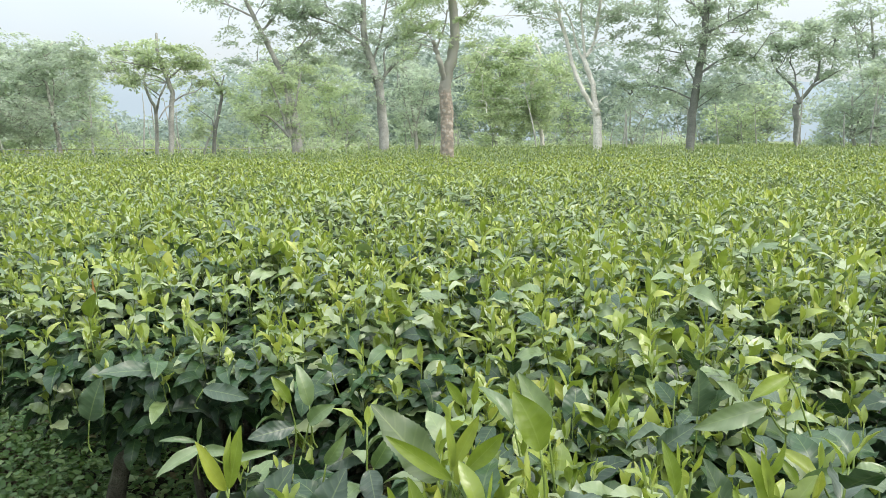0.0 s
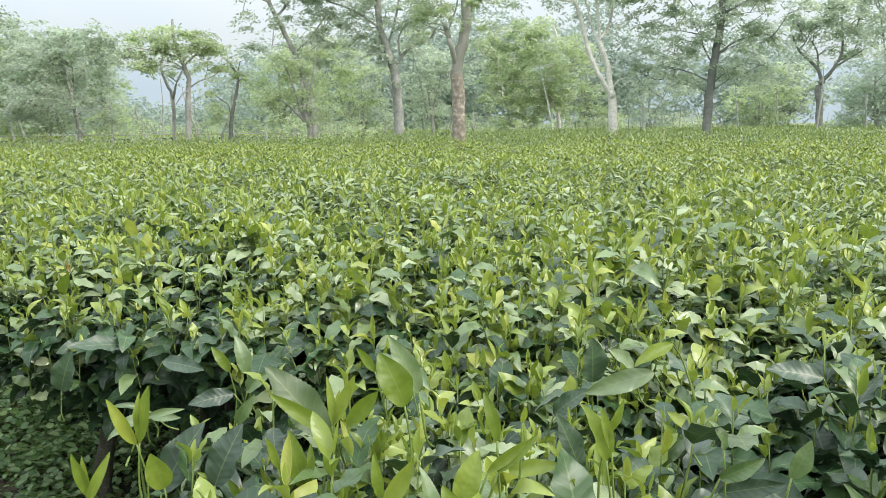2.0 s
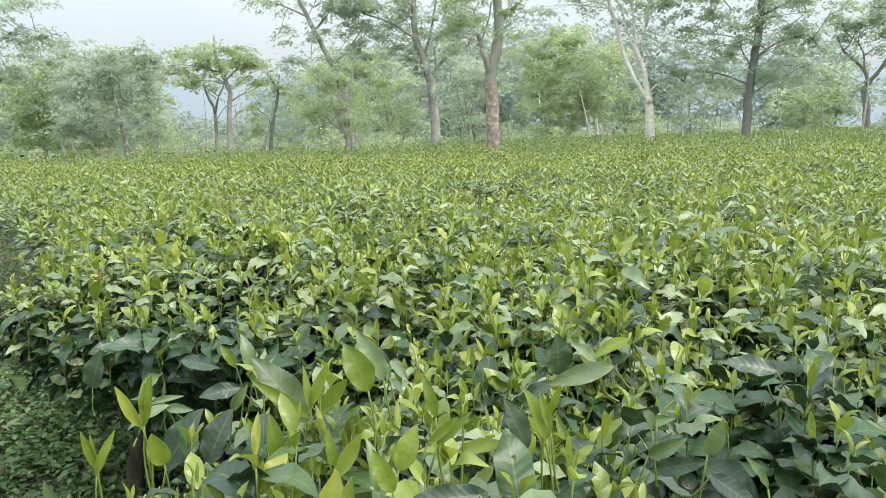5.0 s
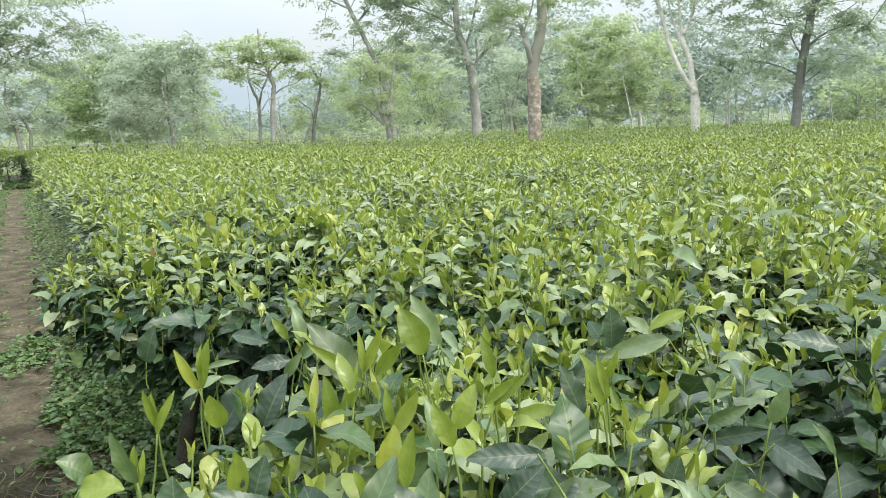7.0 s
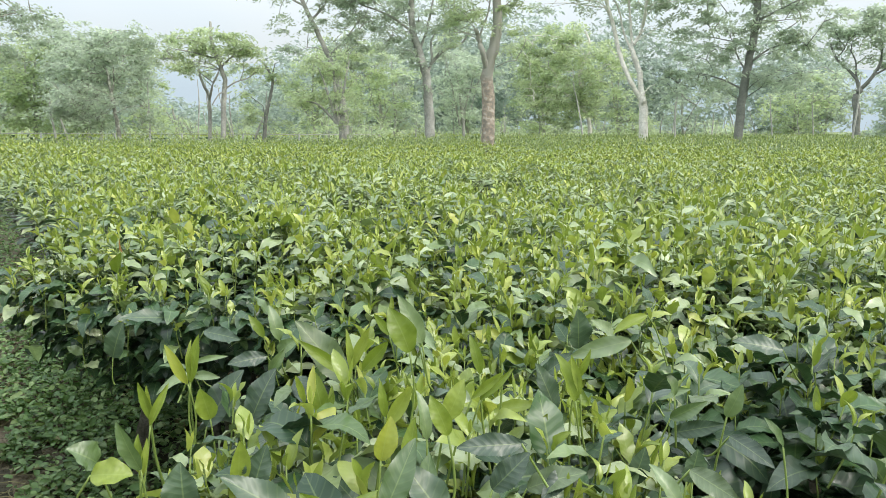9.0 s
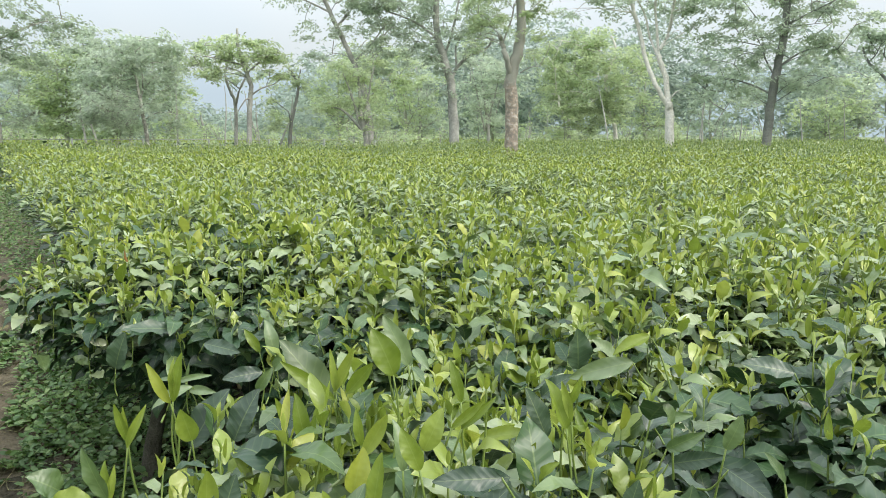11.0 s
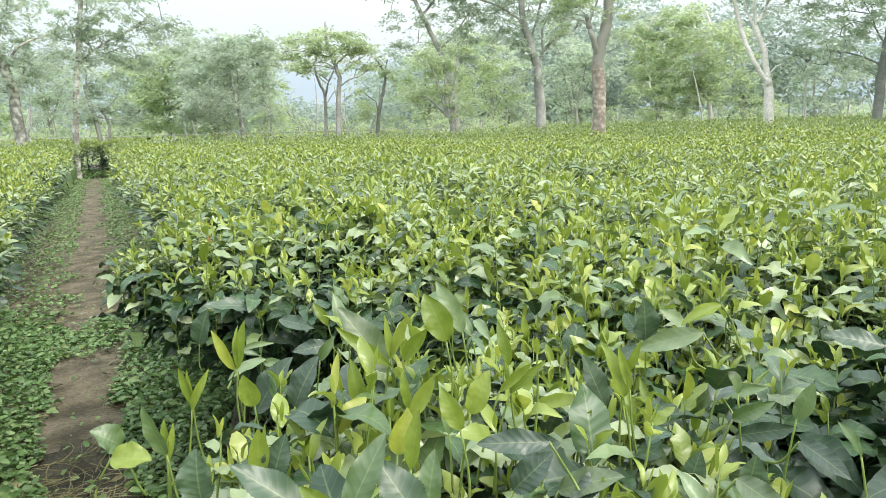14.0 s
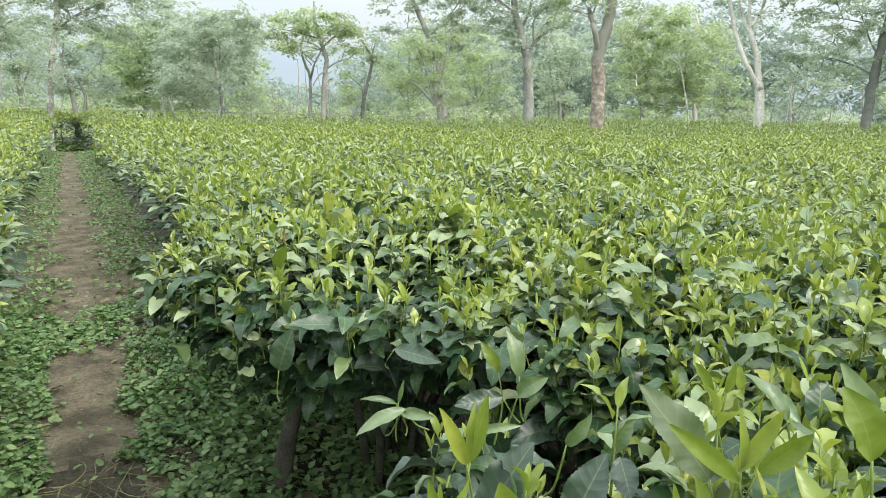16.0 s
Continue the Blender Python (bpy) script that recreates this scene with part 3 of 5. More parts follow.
FULL_LEAVES = [[mesh_of("leaf", t[0], t[1], [leaf_young_single], t[2]) for t in (blade(13, 0.40, 0.45, 0.25, 0.1, 1.1, 0.1, twist=0.5), blade(13, 0.45, 0.3, 0.8, 0.14, 1.15, 0.15, twist=-0.7),
                                                                                 blade(13, 0.34, 0.65, -0.25, 0.05), blade(13, 0.38, 0.6, 1.2, 0.12, twist=0.9))],
               [mesh_of("leaf", t[0], t[1], [leaf_middle_single], t[2]) for t in (blade(13, 0.42, 0.25, 0.9, 0.15, 1.0, 0.2, twist=0.6), blade(13, 0.47, 0.2, 0.3, 0.2, 1.0, -0.1),
                                                                                  blade(13, 0.44, 0.4, 1.3, 0.14, twist=-0.8))],
               [mesh_of("leaf", t[0], t[1], [leaf_mature_single], t[2]) for t in (blade(17, 0.5, 0.2, 0.8, 0.25, 1.0, 0.2, 0.02, 0.5), blade(17, 0.48, 0.15, 0.3, 0.3, 1.0, -0.2, 0.02),
                                                                                  blade(17, 0.50, 0.3, 1.2, 0.2, 1.0, 0.3, 0.02, -0.6))]]


def in_field(x, y):
    """The tea section on the camera's side: between the footpath and the shade trees."""
    return 0.2 < x < 46 and y < 16.3 + 0.17 * x - 2.2 * math.exp(-((x - 11) / 6) ** 2) and y > 0.30 * x - 1.9


def rise(x):
    """How much taller the tea stands away from the path."""
    k = min(1.0, max(0.0, (x - 5) / 8))
    return 0.09 * k * k * (3 - 2 * k)


place_rng = random.Random(5)
spots = []
for i in range(0, 44):
    for j in range(-2, 26):
        x = 0.80 + SPACING * i + place_rng.uniform(-0.06, 0.06)
        y = 0.60 + SPACING * 1.06 * j + (0.45 if i % 2 else 0) + place_rng.uniform(-0.08, 0.08)
        x -= 0.012 * (y - 3)
        if in_field(x, y) and not (x < 1.6 and y < 2.45):
            spots.append((math.hypot(x - 0.1, y + 0.15), x, y))
for i in range(0, 8):
    for j in range(0, 17):
        x = -0.82 - SPACING * i + place_rng.uniform(-0.06, 0.06)
        y = 1.75 + SPACING * j + place_rng.uniform(-0.08, 0.08)
        x -= 0.012 * (y - 3)
        if y > -x * 1.15 and y < 16.8:
            spots.append((math.hypot(x - 0.1, y + 0.15), x, y))
spots.sort()
NEAR, MIDDLE_R, FAR_R = 3.3, 7.0, 12.0
masters = {}


def put_bush(level, x, y, n_kind, make):
    """The first of each kind is built, the others are copies of it."""
    turn, size = place_rng.choice((0, 90, 180, 270)) + place_rng.uniform(-12, 12), place_rng.uniform(0.95, 1.06)
    size *= 1 + rise(x) / TOP
    kind = place_rng.randrange(n_kind)
    key = (level, kind)
    m = pose(x, y, 0, 0, 0, turn) @ Matrix.Diagonal((1, 1, size, 1))
    if key not in masters:
        masters[key] = make(kind)
        masters[key].matrix_basis = m
        masters[key].scale = (1, 1, size)
        return masters[key]
    c = copy_thing(masters[key], pose(x, y, 0, 0, 0, turn))
    c.scale = (1, 1, size)
    return c


# the bushes beside the path's end, each with its own shape: a young one, a dark one, one at the corner of the row
nearest = []
for x, y, shoots, old, spread, lower, low, dark, label in ((0.45, 0.40, 250, 900, 0.27, 0.025, 0.12, 0.22, "low tea bush sprouting tall fresh shoots beside the footpath"),
                                                           (0.84, 0.27, 90, 1900, 0.42, 0.035, 0.12, 0.85, "tea bush with large glossy dark leaves and few shoots"),
                                                           (1.34, 0.14, 130, 1300, 0.42, 0.01, 0.12, 0.6, "tea bush with glossy dark leaves and scattered shoots"),
                                                           (0.68, 1.92, 520, 1900, 0.50, 0.0, 0.36, 0.08, "corner tea bush with a hollow dark underside and yellow-green top"),
                                                           (1.30, 1.00, 520, 1400, 0.54, 0.0, 0.36, 0.06, BUSH_LABEL),
                                                           (0.64, 1.00, 45, 260, 0.24, 0.20, 0.10, 0.75, "small shaded tea bush with dark leaves in a gap"),
                                                           (0.95, 1.36, 270, 800, 0.36, 0.01, 0.40, 0.06, BUSH_LABEL),
                                                           (0.96, 0.74, 200, 700, 0.29, 0.075, 0.15, 0.15, "low tea bush with mixed pale and dark leaves")):
    b = tagged(tea_bush("close", shoots, 7, old, spread, 100 + len(nearest), 8, 210, None, lower, 0.05, low, dark), label)
    b.matrix_basis = pose(x, y, 0, 0, 0, 40 * len(nearest))
    nearest.append((x, y, b))
# the corner bush's old main stem
v, f, uv = tube(smooth_line([(0.42, 2.0, -0.04), (0.41, 1.99, 0.12), (0.45, 1.96, 0.32), (0.55, 1.93, 0.56)], 5), 0.030, 0.016, 9, 0.14)
main = part("stem", mesh_of("stem", v, f, [stem_wood]), nearest[3][2], "thick old woody stem")
main.matrix_local = nearest[3][2].matrix_basis.inverted()

rest_of_field = []
for dist, x, y in spots:
    if dist < NEAR:
        put_bush("near", x, y, 4, lambda k: tea_bush("near", 540, 7, 800, 0.56, 200 + k, 6, 200, None, 0.0, 0.1))
    elif dist < MIDDLE_R:
        edge = abs(x) < 1.2
        put_bush("middle_edge" if edge else "middle", x, y, 3, lambda k: tea_bush("middle", 400, 6, 700 if edge else 100, 0.56, 300 + k + 10 * edge, 4, 0, None if edge else 0.49, 0.0, 0.15))
    elif dist < FAR_R:
        edge = abs(x) < 1.2
        put_bush("far_edge" if edge else "far", x, y, 3, lambda k: tea_bush("far", 350, 4, 520 if edge else 40, 0.58, 400 + k + 10 * edge, 3, 0, None if edge else 0.50, 0.0, 0.15))
    else:
        rest_of_field.append((dist, x, y))


# the same field goes on beside and behind the head of the path
for i in range(-7, 5):
    for j in range(-3, 3):
        x, y = 0.9 + SPACING * i + place_rng.uniform(-0.06, 0.06), 0.60 + SPACING * j + place_rng.uniform(-0.08, 0.08)
        if (x < -1.3 and y < -x * 1.15 + 0.2 and y > -2.9) or (x > 0.7 and y < min(-0.75, 0.30 * x - 2.2)):
            put_bush("far_edge", x, y, 3, None)


# leafy bushes close the far end of the path
for x, y in ((-1.0, 18.3), (-0.3, 18.5), (0.4, 18.25)):
    put_bush("path_end", x, y, 1, lambda k: tea_bush("far", 620, 6, 1100, 0.60, 450, 1, 0, None, 0.0, 0.25, 0.03))

# single leaves that stand out on the nearest bushes
# fold, curl, wave and twist of each form
LEAF_FORMS = {"young": (leaf_young_single, ((0.42, 0.15, 0.10, 0.4), (0.5, -0.25, 0.06, -0.3), (0.3, 0.55, 0.14, 0.5), (0.55, 0.4, 0.1, -0.6))),
              "pale": (leaf_middle_single, ((0.25, 0.35, 0.14, 0.4), (0.32, 0.7, 0.12, -0.5))),
              "dark": (leaf_mature_single, ((0.22, 0.40, 0.12, 0.25), (0.16, 0.20, 0.16, -0.3)))}
LEAF_FORMS["red"] = (leaf_red, ((0.35, 0.2, 0.1, 0.3),))
LEAF_LABEL = {"red": "reddish new leaf", "young": "fresh yellow-green young leaf", "pale": "pale green half-grown leaf", "dark": "large blue-green serrated old leaf"}
form_meshes = {}
leaf_rng = random.Random(9)


def single_leaf(form, base, tip, width):
    """One leaf of its own on the nearest of the bushes by the path, from its stalk to its tip, its face turned up and to the path."""
    mat, shapes = LEAF_FORMS[form]
    k = leaf_rng.randrange(len(shapes))
    key = (form, k, width)
    if key not in form_meshes:
        fold, curl, wave, twist = shapes[k]
        v, f, uv = blade(41, (0.90 if form == "young" else 0.88) * width, fold, curl, wave, 1.08 if form == "young" else 1.0, 0.15, 0.035 if form == "dark" else 0.012, twist)
        form_meshes[key] = mesh_of("leaf", v, f, [mat], uv)
    base, tip = Vector(base), Vector(tip)
    bush = min(nearest, key=lambda b: (b[0] - base.x) ** 2 + (b[1] - base.y) ** 2)[2]
    along = tip - base
    face = Vector((-0.35 + leaf_rng.uniform(-0.25, 0.25), -0.75, 0.6 + leaf_rng.uniform(-0.15, 0.3)))
    turn = Matrix(turns(np.array([along]), np.array([face]))[0].tolist()).to_4x4()
    ob = part("leaf", form_meshes[key], bush, LEAF_LABEL[form])
    ob.matrix_local = bush.matrix_basis.inverted() @ Matrix.Translation(base) @ turn @ Matrix.Scale(along.length * 1.06, 4)
    # its stalk runs down into the bush
    back = along.normalized()
    foot = base - 0.025 * back + Vector((leaf_rng.uniform(-0.012, 0.012), leaf_rng.uniform(-0.012, 0.012), -0.08 if form == "young" else -0.04))
    v, f, uv = tube(smooth_line([foot, base - 0.018 * back + Vector((0, 0, -0.03)), base], 3), 0.0014, 0.0010, 5)
    st = part("stalk", mesh_of("stalk", v, f, [green_stem]), bush)
    st.matrix_local = bush.matrix_basis.inverted()


single_leaf("dark", (0.402, 0.542, 0.774), (0.351, 0.564, 0.850), 0.46)
single_leaf("young", (0.424, 0.428, 0.839), (0.406, 0.430, 0.889), 0.62)
single_leaf("pale", (0.452, 0.447, 0.840), (0.429, 0.452, 0.895), 0.4)
single_leaf("young", (0.238, 0.652, 0.769), (0.212, 0.648, 0.818), 0.3)
single_leaf("young", (0.241, 0.652, 0.770), (0.250, 0.642, 0.828), 0.28)
single_leaf("young", (0.241, 0.654, 0.777), (0.238, 0.643, 0.822), 0.2)
single_leaf("pale", (0.250, 0.666, 0.789), (0.278, 0.639, 0.805), 0.22)
single_leaf("young", (0.251, 0.604, 0.737), (0.240, 0.597, 0.776), 0.7)
single_leaf("dark", (0.262, 0.665, 0.703), (0.300, 0.653, 0.773), 0.55)
single_leaf("dark", (0.294, 0.581, 0.736), (0.316, 0.571, 0.795), 0.6)
single_leaf("young", (0.180, 0.584, 0.758), (0.169, 0.578, 0.802), 0.25)
single_leaf("young", (0.179, 0.582, 0.752), (0.194, 0.572, 0.798), 0.25)
single_leaf("young", (0.181, 0.587, 0.763), (0.176, 0.576, 0.799), 0.18)
single_leaf("pale", (0.144, 0.450, 0.763), (0.125, 0.450, 0.810), 0.36)
single_leaf("young", (0.144, 0.458, 0.757), (0.143, 0.453, 0.793), 0.3)
single_leaf("young", (0.145, 0.456, 0.752), (0.150, 0.450, 0.789), 0.25)
single_leaf("pale", (0.106, 0.440, 0.784), (0.087, 0.431, 0.805), 1.0)
single_leaf("young", (0.098, 0.418, 0.783), (0.126, 0.399, 0.786), 0.85)
single_leaf("young", (0.217, 0.386, 0.752), (0.219, 0.387, 0.798), 0.5)
single_leaf("dark", (0.226, 0.379, 0.743), (0.239, 0.377, 0.790), 0.6)
single_leaf("dark", (0.166, 0.372, 0.748), (0.162, 0.374, 0.792), 0.85)
single_leaf("dark", (0.245, 0.306, 0.749), (0.190, 0.327, 0.795), 0.45)
single_leaf("pale", (0.221, 0.112, 0.853), (0.244, 0.113, 0.895), 0.42)
single_leaf("dark", (0.265, 0.106, 0.837), (0.246, 0.125, 0.874), 0.6)
single_leaf("young", (0.252, 0.246, 0.774), (0.228, 0.254, 0.802), 0.5)
single_leaf("pale", (0.306, 0.204, 0.787), (0.314, 0.208, 0.830), 0.52)
single_leaf("young", (0.302, 0.223, 0.814), (0.309, 0.223, 0.856), 0.36)
single_leaf("young", (0.347, 0.232, 0.832), (0.335, 0.236, 0.865), 0.5)
single_leaf("young", (0.387, 0.297, 0.814), (0.399, 0.285, 0.851), 0.55)
single_leaf("young", (0.319, 0.298, 0.790), (0.326, 0.295, 0.828), 0.65)
single_leaf("young", (0.560, 0.307, 0.795), (0.544, 0.317, 0.845), 0.45)
single_leaf("young", (0.565, 0.305, 0.802), (0.554, 0.307, 0.844), 0.25)
single_leaf("young", (0.566, 0.312, 0.817), (0.568, 0.297, 0.850), 0.3)
single_leaf("dark", (0.560, 0.338, 0.774), (0.543, 0.349, 0.825), 0.5)
single_leaf("dark", (0.735, 0.489, 0.778), (0.727, 0.482, 0.833), 0.72)
single_leaf("pale", (0.772, 0.457, 0.797), (0.742, 0.463, 0.826), 0.5)
single_leaf("pale", (0.774, 0.428, 0.799), (0.701, 0.462, 0.783), 0.36)
single_leaf("young", (0.785, 0.412, 0.837), (0.738, 0.423, 0.819), 0.42)
single_leaf("young", (0.636, 0.306, 0.779), (0.628, 0.300, 0.813), 0.55)
single_leaf("pale", (0.645, 0.246, 0.804), (0.633, 0.245, 0.833), 0.5)
single_leaf("pale", (0.637, 0.243, 0.781), (0.648, 0.211, 0.806), 0.42)
single_leaf("pale", (0.658, 0.190, 0.797), (0.659, 0.175, 0.831), 0.5)
single_leaf("pale", (0.454, 0.080, 0.808), (0.441, 0.095, 0.838), 0.42)
single_leaf("young", (0.499, 0.375, 0.773), (0.527, 0.333, 0.789), 0.36)
single_leaf("dark", (0.429, 0.236, 0.804), (0.376, 0.255, 0.806), 0.42)
single_leaf("dark", (0.388, 0.224, 0.776), (0.410, 0.206, 0.809), 0.6)
single_leaf("dark", (0.638, 0.354, 0.762), (0.637, 0.314, 0.747), 0.6)
single_leaf("dark", (0.654, 0.255, 0.756), (0.674, 0.207, 0.779), 0.36)
single_leaf("dark", (0.655, 0.183, 0.779), (0.656, 0.136, 0.769), 0.45)
single_leaf("dark", (0.521, 0.125, 0.801), (0.526, 0.083, 0.793), 0.5)
single_leaf("dark", (0.581, 0.241, 0.723), (0.586, 0.229, 0.761), 0.62)
single_leaf("dark", (0.584, 0.176, 0.752), (0.586, 0.164, 0.784), 0.85)
single_leaf("dark", (0.968, 0.326, 0.782), (0.917, 0.365, 0.794), 0.5)
single_leaf("young", (0.427, 0.299, 0.851), (0.418, 0.298, 0.889), 0.3)
single_leaf("young", (0.416, 0.297, 0.829), (0.436, 0.274, 0.858), 0.25)
single_leaf("young", (0.428, 0.299, 0.825), (0.447, 0.278, 0.857), 0.25)
single_leaf("young", (0.463, 0.311, 0.853), (0.456, 0.301, 0.874), 0.3)
single_leaf("young", (0.331, 0.504, 0.774), (0.317, 0.501, 0.810), 0.28)
single_leaf("young", (0.349, 0.491, 0.756), (0.337, 0.492, 0.809), 0.42)
single_leaf("young", (0.350, 0.490, 0.755), (0.352, 0.478, 0.787), 0.4)
single_leaf("young", (0.387, 0.501, 0.795), (0.334, 0.515, 0.842), 0.24)
single_leaf("young", (0.387, 0.502, 0.803), (0.407, 0.486, 0.854), 0.28)
single_leaf("young", (0.400, 0.496, 0.802), (0.423, 0.473, 0.839), 0.42)
single_leaf("young", (0.389, 0.502, 0.803), (0.381, 0.498, 0.851), 0.22)
single_leaf("young", (0.347, 0.342, 0.810), (0.341, 0.338, 0.844), 0.3)
single_leaf("young", (0.347, 0.337, 0.802), (0.366, 0.325, 0.842), 0.38)
single_leaf("pale", (0.347, 0.661, 0.762), (0.356, 0.641, 0.794), 0.42)
single_leaf("pale", (0.368, 0.300, 0.798), (0.364, 0.302, 0.843), 0.35)
single_leaf("pale", (0.703, 0.330, 0.769), (0.651, 0.340, 0.743), 0.45)
single_leaf("dark", (0.610, 0.295, 0.736), (0.564, 0.307, 0.728), 0.42)
single_leaf("dark", (0.445, 0.246, 0.752), (0.477, 0.209, 0.777), 0.5)
single_leaf("dark", (0.482, 0.226, 0.773), (0.445, 0.222, 0.754), 0.5)
single_leaf("young", (0.518, 0.324, 0.755), (0.508, 0.321, 0.781), 0.5)
single_leaf("young", (0.518, 0.324, 0.755), (0.522, 0.309, 0.785), 0.4)
single_leaf("pale", (0.747, 0.370, 0.740), (0.762, 0.326, 0.768), 0.35)
single_leaf("pale", (0.666, 0.132, 0.784), (0.652, 0.139, 0.814), 0.35)
single_leaf("dark", (0.687, 0.506, 0.742), (0.703, 0.472, 0.780), 0.5)
single_leaf("dark", (0.389, 1.420, 0.659), (0.287, 1.404, 0.681), 0.4)
single_leaf("dark", (0.265, 1.429, 0.586), (0.278, 1.401, 0.662), 0.65)
single_leaf("young", (0.309, 1.587, 0.741), (0.306, 1.558, 0.789), 0.62)
single_leaf("red", (0.327, 1.611, 0.786), (0.314, 1.581, 0.819), 0.35)
single_leaf("pale", (0.337, 1.014, 0.661), (0.267, 1.012, 0.643), 0.32)
single_leaf("pale", (0.328, 1.023, 0.667), (0.283, 1.023, 0.685), 0.25)
single_leaf("pale", (0.331, 1.021, 0.669), (0.331, 1.005, 0.702), 0.2)
single_leaf("pale", (0.336, 1.022, 0.652), (0.360, 0.981, 0.662), 0.4)
single_leaf("pale", (0.450, 0.907, 0.729), (0.437, 0.910, 0.787), 0.45)
single_leaf("pale", (0.446, 0.901, 0.706), (0.460, 0.872, 0.739), 0.6)
single_leaf("pale", (0.429, 0.702, 0.720), (0.443, 0.683, 0.762), 0.5)
single_leaf("pale", (0.522, 0.569, 0.794), (0.501, 0.591, 0.837), 0.42)
single_leaf("young", (0.526, 0.661, 0.786), (0.505, 0.670, 0.817), 0.4)
single_leaf("young", (0.534, 0.651, 0.788), (0.530, 0.639, 0.821), 0.3)
single_leaf("young", (0.429, 0.924, 0.732), (0.409, 0.925, 0.772), 0.4)
single_leaf("dark", (0.429, 0.912, 0.702), (0.369, 0.920, 0.698), 0.5)
single_leaf("dark", (0.406, 1.217, 0.675), (0.453, 1.152, 0.671), 0.42)
single_leaf("dark", (0.371, 0.615, 0.766), (0.360, 0.585, 0.746), 0.7)
single_leaf("pale", (0.551, 0.617, 0.799), (0.550, 0.575, 0.792), 0.4)
single_leaf("pale", (0.523, 0.567, 0.793), (0.520, 0.532, 0.788), 0.35)

# the far bushes, which close into one green table
far_young, far_core = [], []
fr = np.random.default_rng(11)
for dist, x, y in rest_of_field:
    n = 240 if dist < 18 else 120 if dist < 26 else 60
    p, d, u, ln, age = shoot_leaves(n, 0.60, fr, density_leaves=2, edge_fall=0.07)
    ln = ln * (1.35 if dist < 18 else 1.8 if dist < 26 else 2.4)
    p = p + np.array([[x, y, rise(x)]])
    young = age < 1
    ln = np.where(young, ln * 1.3, ln)
    far_young.append(scatter(TEMPLATES["far"][0][0], p[young], d[young], u[young], ln[young], 0))
    far_young.append(scatter(TEMPLATES["far"][1][0], p[~young], d[~young], u[~young], ln[~young], 1))
    # a solid dome stands in for the dark inside of each far bush
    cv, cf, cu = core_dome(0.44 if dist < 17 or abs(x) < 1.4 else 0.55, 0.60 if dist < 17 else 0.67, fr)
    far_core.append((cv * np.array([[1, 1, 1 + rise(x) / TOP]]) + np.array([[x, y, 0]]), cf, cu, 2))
v, f, uv, mi = join(far_young + far_core)
tagged(new("far_tea_bushes", mesh_of("far_tea_bushes", v, f, [leaf_young, leaf_middle, leaf_mature], uv, mi)), "level table of far tea bushes, yellow-green on top", "tea bushes", kind="stuff")

# a second section of tea beyond the trees, only its edge and top in sight
hedge = []
for i in range(120):
    x = -14 + 0.62 * i * 1.0
    y = 25.5 + 0.20 * x + fr.uniform(-0.2, 0.2)
    p, d, u, ln, age = shoot_leaves(45, 0.6, fr, density_leaves=3)
    hedge.append(scatter(TEMPLATES["far"][0][0], p + np.array([[x, y, 0.0]]), d, u, ln * 2.0, 0))
    p, d, u, ln, age = skirt_leaves(45, 0.62, fr, 0.1, 0.2)
    hedge.append(scatter(TEMPLATES["far"][2][0], p + np.array([[x, y, 0.0]]), d, u, ln * 2.4, 1))
v, f, uv, mi = join(hedge)
tagged(new("far_tea_hedge", mesh_of("far_tea_hedge", v, f, [leaf_young, leaf_mature], uv, mi)), "edge of another tea section beyond the shade trees", "tea hedge", kind="stuff")

# ---- weeds and litter along the path ----
weeds = []
wr = np.random.default_rng(21)
